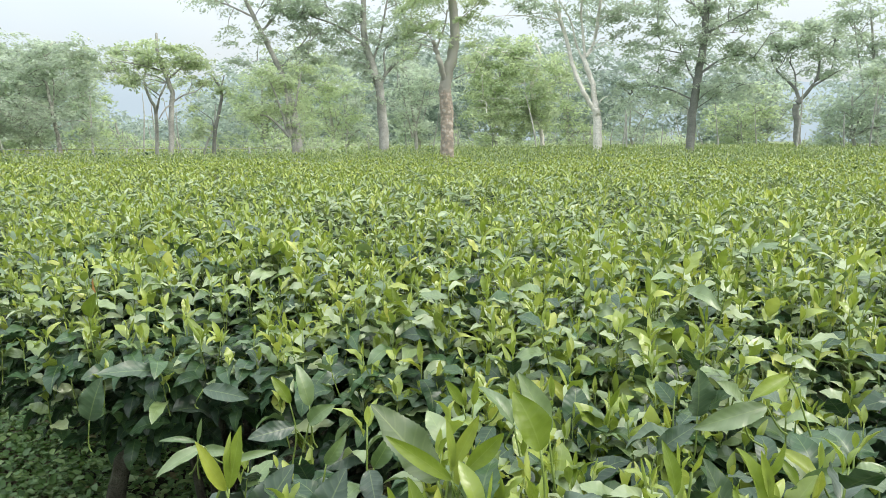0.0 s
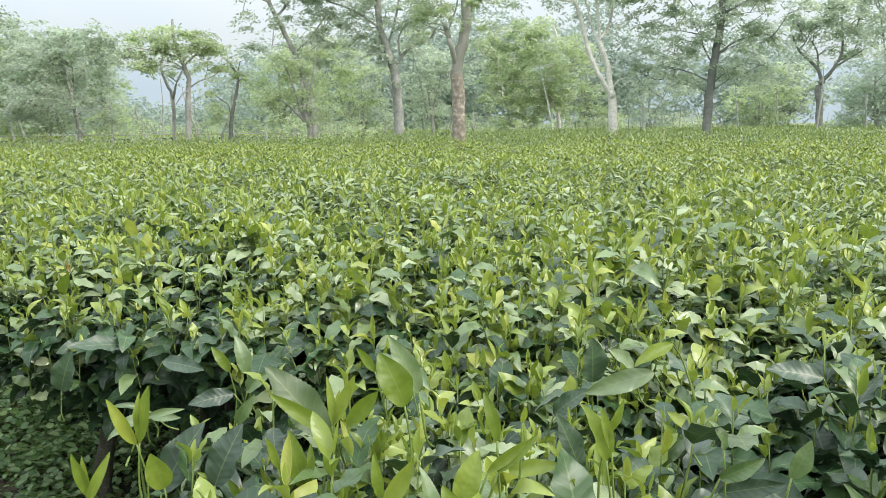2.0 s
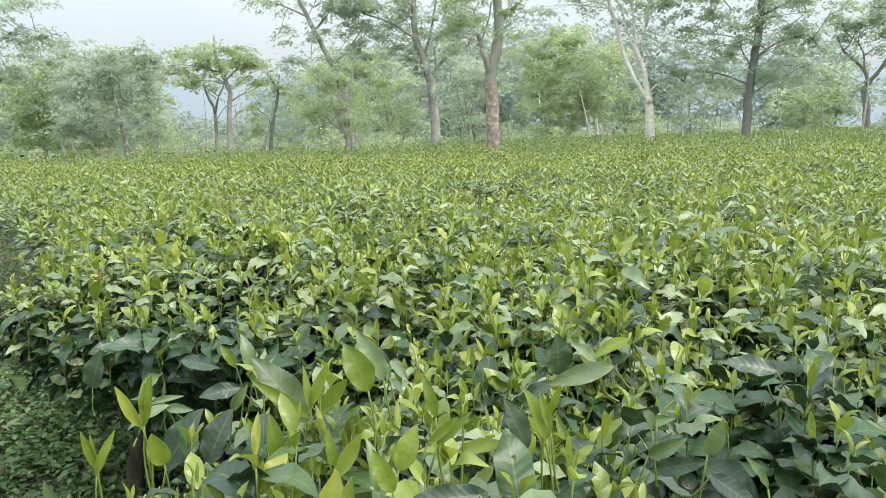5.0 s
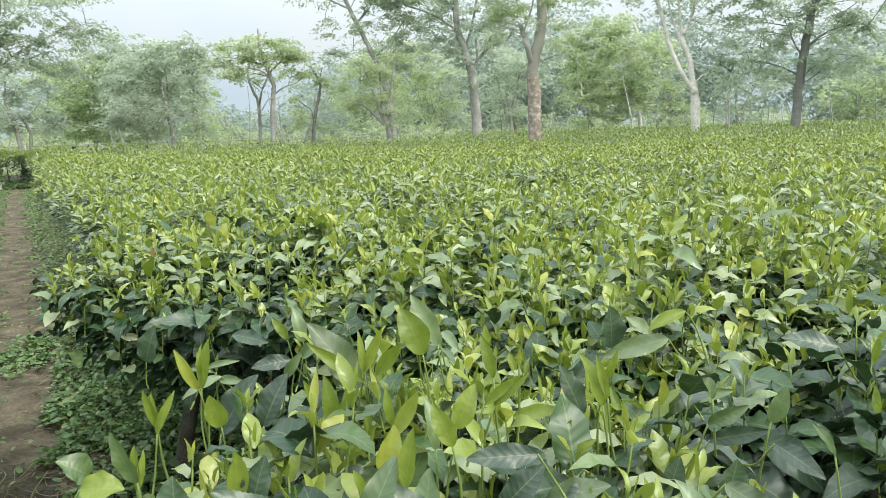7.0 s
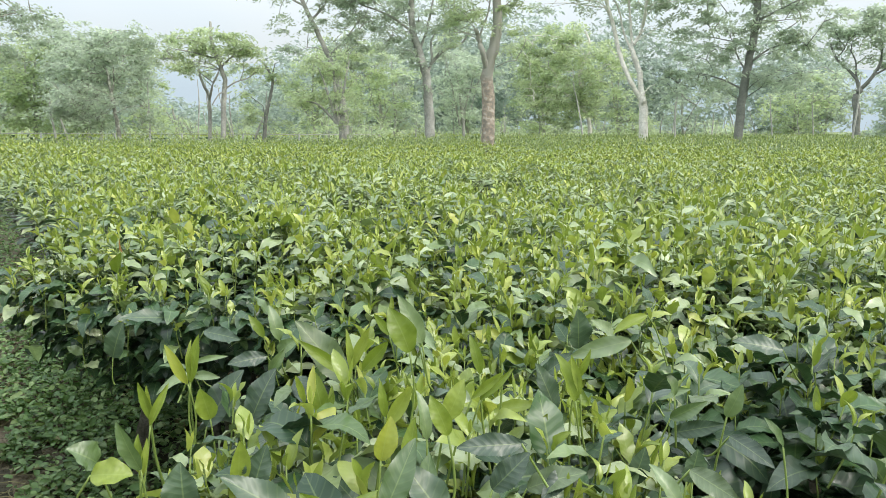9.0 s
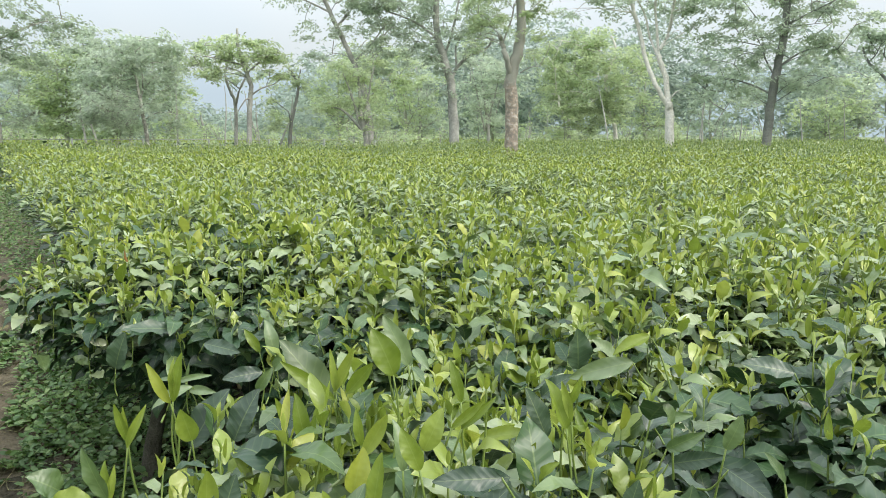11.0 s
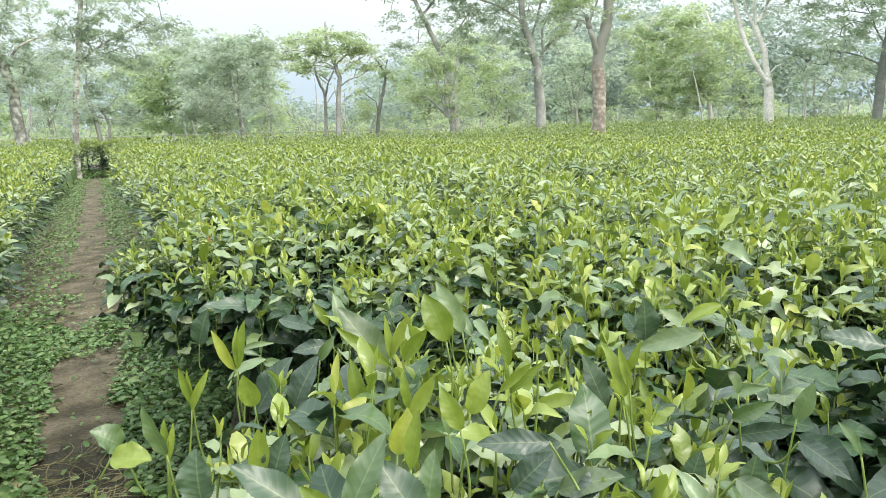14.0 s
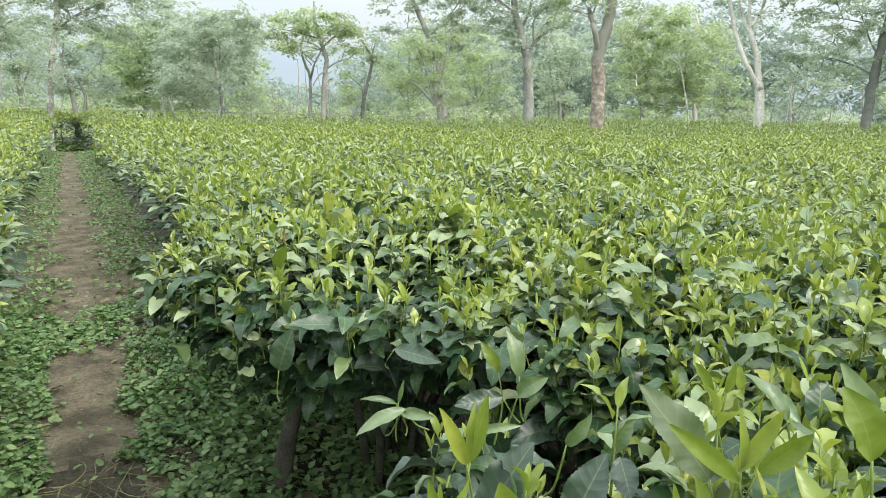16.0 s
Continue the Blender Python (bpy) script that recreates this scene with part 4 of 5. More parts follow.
for x0, x1, y0, y1, n, high in ((-0.85, -0.10, 0.2, 4.2, 23000, 0.17), (-0.02, 0.80, 0.8, 4.2, 21000, 0.14), (-0.65, -0.10, 4.2, 17, 12000, 0.12), (-0.02, 0.50, 4.2, 17, 12000, 0.11),
                                (-1.7, -0.8, 0.3, 2.6, 8000, 0.14), (-1.6, 1.4, 17.2, 20, 5000, 1.0), (0.15, 1.3, 0.5, 1.7, 2600, 0.10), (-0.25, 0.1, 0.3, 2.3, 350, 0.04), (-0.24, 0.10, 3.5, 4.1, 1300, 0.06), (-0.25, 0.1, 5, 17, 420, 0.05), (-0.25, 0.1, 2.3, 3.6, 70, 0.03), (-0.25, 0.1, 4.1, 5.0, 60, 0.03)):
    x, y = wr.uniform(x0, x1, n), wr.uniform(y0, y1, n)
    lump = np.array([noise.noise((p * 3, q * 3, 5)) for p, q in zip(x, y)])
    verge = np.array([0.13 * noise.noise((2.0 if p > -0.06 else 7.0, q * 2.6, 1.0)) + 0.05 * noise.noise((p * 9, q * 9, 4.0)) for p, q in zip(x, y)])
    if n == 1300:
        y = y + np.array([0.7 * noise.noise((p * 6, q * 2, 9.0)) for p, q in zip(x, y)])
    x = x - 0.012 * (y - 3)
    bare = np.abs(x + 0.06 + 0.012 * (y - 3)) < (0.135 + 1.2 * verge if 5500 < n else 0.0)
    rim = np.minimum(np.minimum(x - x0, x1 - x), np.minimum(y - y0, y1 - y)) if x0 < -1 else np.full(n, 1.0)
    bare |= rim < np.clip(0.22 + 0.5 * lump, 0, 0.5)
    keepw = (lump + wr.uniform(-0.35, 0.7, n) > -0.25) & ~bare
    x, y, lump = x[keepw], y[keepw], lump[keepw]
    n = len(x)
    z = 0.02 + np.abs(wr.normal(0, 0.5, n)) * high * (0.6 + 0.7 * np.clip(lump, 0, 1)) * np.clip((np.abs(x + 0.06 + 0.012 * (y - 3)) - 0.08) / 0.25, 0.2, 1)
    a = wr.uniform(0, 6.28, n)
    d = np.stack([np.cos(a), np.sin(a), wr.normal(0.05, 0.3, n)], 1)
    u = np.array([[0, 0, 1.0]]) + wr.normal(0, 0.42, (n, 3))
    weeds.append(scatter(blade(4, 0.74, 0.22, 0.5) if y0 < 3 else diamond(0.7, 0.1), np.stack([x, y, z], 1), d, u, wr.uniform(0.016, 0.038, n) * (2.2 if y0 > 17 else 1.0), 0))
v, f, uv, mi = join(weeds)
tagged(new("weeds", mesh_of("weeds", v, f, [weed_leaf], uv, mi)), "low green broad-leaved weeds along the footpath", "weeds", kind="stuff")
sticks = []
for i in range(620):
    x, y = wr.normal(-0.06, 0.13), wr.uniform(0.5, 2.1) if i < 520 else wr.uniform(2.5, 7)
    a, ln = wr.uniform(0, 6.28), wr.uniform(0.03, 0.13)
    e = np.array([math.cos(a), math.sin(a), 0]) * ln
    side = np.array([-e[1], e[0], 0]) * wr.uniform(-0.5, 0.5)
    b = np.array([x, y, 0.016 + wr.uniform(0, 0.025)])
    sticks.append(tube([b, b + e * 0.35 + side * 0.7, b + e * 0.7 + side, b + e], wr.uniform(0.0010, 0.0024), 0.0008, 3) + (0,))
for i in range(75):
    # long curled dry stems in the hollow of the path
    q = np.array([wr.normal(-0.07, 0.09), wr.uniform(1.5, 2.36), 0.02])
    a, bend, line = wr.uniform(0, 6.28), wr.normal(0, 0.5), [q]
    for k in range(6):
        a += bend + wr.normal(0, 0.25)
        q = q + np.array([0.042 * math.cos(a), 0.042 * math.sin(a), wr.uniform(-0.006, 0.009)])
        line.append(q)
    sticks.append(tube(smooth_line(line, 2), wr.uniform(0.0016, 0.0028), 0.001, 4) + (0,))
n = 2600
dead = np.stack([wr.uniform(-0.9, 1.7, n), wr.uniform(0.2, 4.5, n), wr.uniform(0.0, 0.03, n)], 1)
dead = dead[np.abs(dead[:, 0] + 0.06) > 0.12]
n = len(dead)
a = wr.uniform(0, 6.28, n)
sticks.append(scatter(blade(4, 0.45, 0.3, 0.8), dead, np.stack([np.cos(a), np.sin(a), wr.normal(0.1, 0.2, n)], 1), np.array([[0, 0, 1.0]]) + wr.normal(0, 0.5, (n, 3)), wr.uniform(0.03, 0.075, n), 0))
v, f, uv, mi = join(sticks)
tagged(new("dry_litter", mesh_of("dry_litter", v, f, [litter], uv, mi)), "dry twigs and grass lying on the path", "litter", kind="stuff")

# ---- shade trees ----
tree_rng = np.random.default_rng(33)
tree_leaf = (np.array([(0, 0, 0), (-0.20, 0.5, 0.05), (0, 1, -0.10), (0.20, 0.5, 0.05)]), np.array([(0, 3, 1), (1, 3, 2)]), np.array([(0, 0), (-1, .5), (0, 1), (1, .5)]))


def crown_leaves(ellipses, depth, leaf, per, r, spread=0.3, flat=0.36):
    """Flat sprays of small leaves in clouds of a given fullness, with gaps between them; also the sprays' middles."""
    pieces, middles = [], []
    for cx, cz, rx, rz, full in ellipses:
        for i in range(max(3, int(2.0 * full ** 0.7 * rx * rz / (spread * spread)))):
            q = r.normal(0, 1, 3)
            q *= r.uniform(0.12, 1.0) ** 0.45 / np.linalg.norm(q)
            c = np.array([cx + q[0] * rx, q[1] * depth * max(rx, 0.6), cz + q[2] * rz])
            middles.append(c)
            size = spread * r.uniform(0.6, 1.6)
            k = max(6, int(per * r.uniform(0.5, 1.4)))
            g = r.normal(0, 1, (k, 3))
            g *= (r.uniform(0, 1, (k, 1)) ** 0.45) / np.linalg.norm(g, axis=1, keepdims=True)
            # a spray is longer than wide and droops towards its ends
            a = r.uniform(0, 6.28)
            g = g * np.array([1.7, 0.95, flat])
            turn = np.array([[math.cos(a), -math.sin(a), 0], [math.sin(a), math.cos(a), 0], [0.25 * r.normal(), 0, 1]])
            p = c + size * g @ turn.T
            p[:, 2] -= 0.25 * ((p[:, 0] - c[0]) ** 2 + (p[:, 1] - c[1]) ** 2) / size
            th = a + r.choice((0.9, -0.9, 0.2), k) + r.normal(0, 0.5, k)
            d = np.stack([np.cos(th), np.sin(th), r.normal(-0.3, 0.4, k)], 1)
            u = np.array([[0, 0, 1.0]]) + r.normal(0, 0.6, (k, 3))
            pieces.append(scatter(tree_leaf, p, d, u, leaf * r.uniform(0.6, 1.3, k), 0))
    return pieces, np.array(middles)


def stand(name, azimuth, distance):
    """An Empty on the ground at that bearing and distance: its x to the side, its y away from the path's head."""
    ob = new(name)
    a = radians(azimuth)
    ob.matrix_basis = pose(distance * math.sin(a), distance * math.cos(a), -0.03, 0, 0, -azimuth)
    return ob


def grow(top, limbs, ellipses, bark, leaf_mat, leaf, per, depth, spread, r, twig):
    """Trunk, limbs, twigs that reach out to the sprays, and the crown, all under top."""
    if len(limbs) > 1 and limbs[1][0][0] == limbs[0][0][-1]:
        # the first limb carries the trunk on
        limbs = [(limbs[0][0] + limbs[1][0][1:], limbs[0][1], limbs[1][2]), *limbs[2:]]
    lines = []
    for i, (pts, r0, r1) in enumerate(limbs):
        p = np.array([(s, 0.0, z) for s, z in pts])
        if i == 0:
            p[0, 2] = -0.05
            p = np.vstack([p[:1], p[:1] + [[0, 0, 0.5]], p[1:]]) if p[1, 2] > 1.0 else p
        else:
            p[1:, 1] = np.cumsum(r.normal(0, 0.12, len(p) - 1))
        line = smooth_line(p, 5)
        r0, r1 = 0.74 * r0, 0.74 * r1
        line[1:, :2] += r.normal(0, r0 * 0.08, (len(line) - 1, 2))
        lines.append(line)
        v, f, uv = tube(line, r0 * (1.15 if i == 0 else 1), r1, 10 if i == 0 else 7, 0.07)
        part("trunk" if i == 0 else "limb", mesh_of("trunk" if i == 0 else "limb", v, f, [bark]), top)
    pieces, middles = crown_leaves(ellipses, depth, leaf, per, r, spread)
    nodes = np.vstack(lines)
    twigs = []
    for m in middles[r.uniform(0, 1, len(middles)) < min(0.45, 110 / len(middles))]:
        gap = np.linalg.norm(nodes - m, axis=1) + np.where(nodes[:, 2] > m[2], 0.5, 0) + np.where(nodes[:, 2] < 1.3, 2.0, 0)
        b = nodes[r.choice(np.argsort(gap)[:10])]
        far = np.linalg.norm(m - b)
        bend = (b + m) / 2 + np.array([0, 0, 0.10 * far]) + r.normal(0, 0.10 * far, 3)
        line = smooth_line([b, bend, m], 3)
        twigs.append(tube(line, twig * (1 + 0.5 * far), 0.4 * twig, 4) + (0,))
        # new sprays may fork from this twig
        nodes = np.vstack([nodes, line[2:]])
    if twigs:
        v, f, uv, mi = join(twigs)
        part("twig_spray", mesh_of("twig_spray", v, f, [bark]), top, kind="stuff")
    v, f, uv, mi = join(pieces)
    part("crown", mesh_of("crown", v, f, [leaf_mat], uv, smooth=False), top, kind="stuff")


def shade_tree(name, azimuth, distance, limbs, ellipses, bark, leaf_mat, label):
    top = tagged(stand(name, azimuth, distance), label, "tree", "shade trees")
    grow(top, limbs, ellipses, bark, leaf_mat, 0.0052 * distance, 84, 0.8, 0.0105 * distance, tree_rng, 0.0005 * distance)


def leafy_tree(azimuth, distance, ellipses, leaf_mat):
    top = tagged(stand("leafy_tree", azimuth, distance), "broad leafy tree behind the shade trees", "tree", "background trees")
    low = min(e[1] for e in ellipses)
    s0 = ellipses[0][0]
    limbs = [([(0.0, 0.0), (0.1, 0.9), (s0 * 0.5, max(1.5, low)), (s0, ellipses[0][1] + ellipses[0][3] * 0.6)], 0.12, 0.04)]
    limbs += [([(s0 * 0.3, 1.2), (e[0] * 0.6, (1.2 + e[1]) / 2 + 0.2), (e[0], e[1])], 0.06, 0.02) for e in ellipses[1:]]
    grow(top, limbs, ellipses, bark_grey, leaf_mat, 0.0054 * distance, 66, 0.7, 0.0120 * distance, tree_rng, 0.0004 * distance)


shade_tree("umbrella_tree", 16.65, 20, [
    ([(0.0, 0.79), (0.07, 1.83), (0.11, 2.25), (-0.01, 2.66), (-0.14, 3.06)], 0.095, 0.05),
    ([(-0.14, 3.06), (-0.2, 3.4), (-0.19, 3.71)], 0.05, 0.04),
    ([(0.1, 2.04), (0.37, 2.22), (0.67, 2.33), (0.95, 2.54)], 0.03, 0.015),
    ([(0.01, 2.59), (0.43, 2.95), (0.77, 3.16)], 0.035, 0.015),
    ([(-0.05, 2.79), (-0.62, 2.91), (-1.06, 2.96)], 0.035, 0.015),
    ([(0.1, 1.97), (-0.05, 1.9), (-0.23, 1.62)], 0.03, 0.02),
], [(-0.79, 3.13, 0.67, 0.31, 1.6), (0.01, 3.21, 0.85, 0.4, 1.8), (0.68, 3.0, 0.5, 0.35, 1.6), (-0.29, 2.65, 1.07, 0.23, 1.4), (-1.17, 2.85, 0.34, 0.39, 1.5), (1.0, 2.65, 0.29, 0.2, 1.4)],
   bark_grey, hazed_crown_fresh, "umbrella-crowned shade tree with a bare dead tip")
shade_tree("forked_tree", 15.7, 21, [
    ([(-0.0, 0.78), (0.04, 1.79)], 0.07, 0.06),
    ([(0.04, 1.79), (-0.08, 2.15), (-0.2, 2.58), (-0.12, 3.01)], 0.045, 0.03),
    ([(0.04, 1.79), (0.13, 2.15), (0.33, 2.59), (0.36, 2.95)], 0.045, 0.03),
], [(0.02, 2.62, 0.6, 0.27, 1.0)],
   bark_grey, hazed_crown_grey, "slender grey tree forking in a Y")
shade_tree("crooked_thin_tree", 19.58, 23, [
    ([(0.0, 0.7), (0.07, 1.3), (0.21, 1.88), (0.31, 2.45), (0.17, 2.8), (0.02, 3.0)], 0.085, 0.036),
    ([(0.3, 2.61), (0.4, 2.97)], 0.036, 0.024),
    ([(0.07, 1.3), (0.01, 1.71)], 0.036, 0.018),
], [(-0.43, 2.06, 0.27, 0.58, 1.2), (-0.3, 1.48, 0.37, 0.42, 1.2), (0.47, 2.3, 0.25, 0.51, 1.0), (0.51, 1.55, 0.2, 0.47, 1.2), (0.15, 2.8, 0.33, 0.17, 0.8)],
   bark_dark, hazed_crown_fresh, "crooked thin tree with sparse leaves")
shade_tree("pale_trunk_tree", 9.5, 23, [
    ([(0.03, 0.74), (-0.01, 1.14), (-0.06, 1.48), (-0.11, 1.9), (-0.2, 2.65)], 0.085, 0.05),
], [(-0.79, 3.08, 0.92, 0.69, 1.5), (0.16, 2.94, 0.94, 0.78, 1.5), (0.89, 3.1, 0.4, 0.95, 1.0), (-0.35, 1.86, 1.25, 0.7, 1.4), (-1.27, 2.18, 0.61, 0.91, 1.4), (0.64, 3.59, 0.63, 0.24, 0.8), (0.84, 1.54, 0.32, 0.56, 1.0)],
   bark_lichen, hazed_crown_grey, "leafy tree with a pale blotched leaning trunk")
shade_tree("leaning_shade_tree", 25.78, 22, [
    ([(0.03, 0.77), (-0.06, 1.61), (-0.22, 2.41), (-0.48, 3.12), (-0.77, 3.74), (-1.06, 4.34), (-1.41, 5.09), (-1.69, 5.76)], 0.13, 0.06),
    ([(-0.95, 4.12), (-0.59, 4.59), (-0.42, 5.05), (-0.24, 5.67)], 0.05, 0.03),
    ([(-1.13, 4.5), (-1.66, 4.74), (-2.25, 4.96)], 0.045, 0.02),
    ([(-0.48, 3.12), (0.0, 3.6), (0.41, 4.15)], 0.04, 0.02),
], [(-2.89, 5.24, 0.47, 0.19, 0.7), (-2.16, 4.76, 0.4, 0.35, 0.8), (-1.74, 4.06, 0.35, 0.35, 0.8), (-1.55, 3.28, 0.24, 0.29, 0.9), (-0.83, 5.07, 0.8, 0.4, 0.8), (-0.23, 4.45, 0.65, 0.57, 1.0), (-1.05, 3.9, 0.48, 0.4, 0.7), (0.28, 5.0, 0.73, 0.65, 1.1), (-1.82, 5.37, 0.63, 0.19, 0.8), (-0.93, 6.0, 1.43, 0.48, 1.0)],
   bark_grey, hazed_crown_grey, "tall leaning shade tree with sparse feathery leaves")
shade_tree("old_shade_tree", 32.11, 22, [
    ([(0.03, 0.76), (0.01, 1.62), (-0.09, 2.51)], 0.203, 0.169),
    ([(-0.09, 2.51), (-0.29, 3.23), (-0.47, 3.87), (-0.52, 4.5), (-0.53, 5.28), (-0.63, 6.35)], 0.147, 0.079),
    ([(-0.47, 3.83), (-0.93, 4.15), (-1.4, 4.41), (-2.03, 4.63)], 0.056, 0.028),
    ([(-0.09, 2.59), (0.09, 3.0), (0.44, 3.36), (0.94, 3.56), (1.15, 3.88)], 0.079, 0.034),
    ([(-0.29, 3.31), (-0.09, 3.87), (0.05, 4.5), (0.21, 5.29)], 0.056, 0.034),
    ([(0.09, 3.0), (0.07, 3.63), (0.37, 4.04)], 0.045, 0.023),
], [(-2.0, 5.02, 0.81, 0.49, 1.1), (-1.37, 4.62, 0.9, 0.57, 0.9), (-1.89, 3.91, 0.74, 0.49, 1.2), (-0.92, 3.81, 0.66, 0.41, 0.7), (-0.71, 4.92, 0.57, 0.57, 0.8), (-1.43, 3.34, 0.82, 0.36, 1.0), (-2.33, 3.2, 0.66, 0.49, 1.3), (-0.62, 3.0, 0.5, 0.41, 1.0), (0.57, 4.11, 0.49, 0.74, 1.0), (0.3, 3.39, 0.41, 0.36, 0.8), (0.84, 5.06, 0.65, 0.49, 1.0), (-0.67, 5.94, 1.95, 0.49, 1.1), (-0.33, 4.28, 0.36, 0.66, 0.7), (0.99, 4.42, 0.43, 0.56, 0.9), (-0.57, 2.27, 0.46, 0.37, 0.9)],
   bark_grey, hazed_crown_grey, "tall grey shade tree forking above head height")
shade_tree("patchy_bark_shade_tree", 36.93, 12.5, [
    ([(0.02, 0.86), (0.01, 1.57), (0.0, 2.12), (0.1, 2.48)], 0.154, 0.125),
    ([(0.1, 2.48), (0.14, 2.9), (0.1, 3.29), (0.05, 3.91), (0.02, 4.35)], 0.11, 0.066),
    ([(-0.01, 2.03), (-0.09, 2.35), (-0.15, 2.54), (-0.21, 2.71)], 0.074, 0.044),
    ([(-0.16, 2.58), (-0.02, 2.98), (0.02, 3.21)], 0.022, 0.015),
    ([(0.14, 2.12), (0.32, 2.2), (0.49, 2.23)], 0.015, 0.007),
], [(-0.43, 3.18, 0.37, 0.39, 1.2), (-0.66, 2.69, 0.24, 0.26, 1.0), (0.41, 3.07, 0.26, 0.3, 1.1), (0.47, 2.75, 0.23, 0.13, 0.7), (0.34, 3.41, 0.28, 0.17, 1.0), (-0.19, 3.49, 0.42, 0.17, 1.2), (-0.04, 3.89, 1.02, 0.28, 1.3), (0.37, 2.41, 0.15, 0.11, 0.6), (-0.25, 2.95, 0.22, 0.28, 0.8), (0.6, 3.29, 0.24, 0.17, 0.7)],
   bark_patchy, hazed_crown_fresh, "tall shade tree with flaking rust and white bark")
shade_tree("pale_twisted_tree", 44.22, 29, [
    ([(0.06, 0.7), (-0.01, 1.35), (-0.24, 1.95), (-0.35, 2.63), (-0.41, 3.27), (-0.18, 3.79), (-0.11, 4.31), (-0.28, 4.73)], 0.107, 0.054),
    ([(-0.24, 1.89), (-0.56, 2.21), (-0.69, 3.27)], 0.043, 0.021),
], [(-1.47, 4.28, 1.26, 0.61, 1.5), (-2.02, 3.28, 1.09, 0.98, 1.6), (-0.72, 3.24, 1.19, 1.19, 1.5), (0.24, 2.99, 0.65, 0.97, 1.3), (-1.6, 2.09, 1.31, 0.88, 1.6), (-0.3, 1.73, 0.98, 0.65, 1.5), (-0.92, 4.72, 0.97, 0.34, 1.2), (-2.66, 4.16, 0.55, 0.44, 0.9), (0.77, 3.81, 0.54, 0.64, 0.9)],
   bark_pale, hazed_crown_fresh, "twisted pale-barked tree in a dense green crown")
shade_tree("pale_forked_tree", 48.35, 19, [
    ([(0.03, 0.91), (-0.0, 1.53), (-0.05, 1.87)], 0.152, 0.129),
    ([(-0.05, 1.8), (-0.35, 2.29), (-0.65, 2.98), (-0.82, 3.6), (-1.09, 4.41), (-1.38, 5.22)], 0.084, 0.053),
    ([(-0.05, 1.87), (-0.15, 2.49), (-0.33, 2.97), (-0.39, 3.18)], 0.099, 0.076),
    ([(-0.39, 3.07), (-0.59, 3.52), (-0.71, 4.0), (-1.03, 4.55)], 0.038, 0.023),
    ([(-0.35, 3.12), (-0.42, 3.72), (-0.47, 4.26), (-0.42, 4.92)], 0.046, 0.03),
    ([(-0.32, 3.16), (-0.15, 3.51), (-0.06, 4.04), (0.01, 4.64), (0.11, 5.28)], 0.061, 0.038),
    ([(-0.03, 1.97), (0.11, 2.14), (0.24, 2.21)], 0.023, 0.015),
], [(-1.12, 4.54, 0.84, 0.25, 0.9), (-1.89, 4.45, 0.56, 0.17, 0.6), (0.24, 3.92, 0.41, 0.41, 1.0), (0.31, 4.38, 0.69, 0.27, 1.1), (0.51, 3.57, 0.34, 0.21, 0.8), (-0.5, 4.34, 0.49, 0.35, 0.8), (1.1, 4.26, 0.41, 0.34, 1.0), (-0.51, 5.16, 1.65, 0.41, 1.1), (-2.31, 4.64, 0.64, 0.14, 0.6), (-2.61, 4.15, 0.43, 0.11, 0.5), (-1.47, 4.15, 0.42, 0.2, 0.6), (0.71, 3.96, 0.3, 0.3, 0.8)],
   bark_pale, hazed_crown_grey, "pale smooth-barked shade tree forking low")
shade_tree("dark_shade_tree", 55.06, 19, [
    ([(-0.02, 0.87), (-0.0, 1.52), (0.05, 2.18), (0.13, 2.97), (0.19, 3.61), (0.21, 4.39), (0.27, 5.15)], 0.135, 0.095),
    ([(0.2, 3.87), (-0.0, 4.21), (-0.27, 4.41)], 0.047, 0.024),
    ([(0.07, 2.44), (-0.16, 2.85), (-0.28, 3.25)], 0.032, 0.016),
    ([(0.15, 2.7), (0.5, 2.96), (0.98, 3.13)], 0.04, 0.016),
    ([(0.19, 3.61), (0.7, 3.85), (1.18, 4.08)], 0.04, 0.016),
    ([(0.06, 2.05), (-0.51, 2.32), (-1.04, 2.47)], 0.032, 0.016),
], [(-1.11, 3.31, 0.62, 0.3, 1.1), (-0.6, 3.7, 0.68, 0.43, 1.2), (-0.97, 2.66, 0.69, 0.38, 1.3), (-0.44, 2.16, 0.68, 0.25, 1.2), (0.79, 3.6, 0.79, 0.47, 1.2), (1.06, 2.94, 0.73, 0.34, 1.4), (0.53, 4.13, 0.79, 0.32, 1.3), (1.38, 4.12, 0.65, 0.26, 1.2), (0.7, 2.44, 0.53, 0.37, 1.3), (-0.48, 4.28, 0.67, 0.32, 1.1), (-1.5, 2.28, 0.42, 0.49, 1.2), (0.07, 2.36, 0.4, 0.19, 1.2), (1.2, 2.28, 0.53, 0.29, 1.2), (0.27, 4.91, 1.71, 0.4, 1.2), (-0.02, 3.65, 0.35, 0.4, 0.9), (-0.0, 3.0, 0.38, 0.32, 0.9), (1.87, 3.71, 0.39, 0.28, 1.0), (-0.71, 2.98, 0.55, 0.25, 1.0)],
   bark_dark, hazed_crown_grey, "tall dark-trunked shade tree with layered foliage")
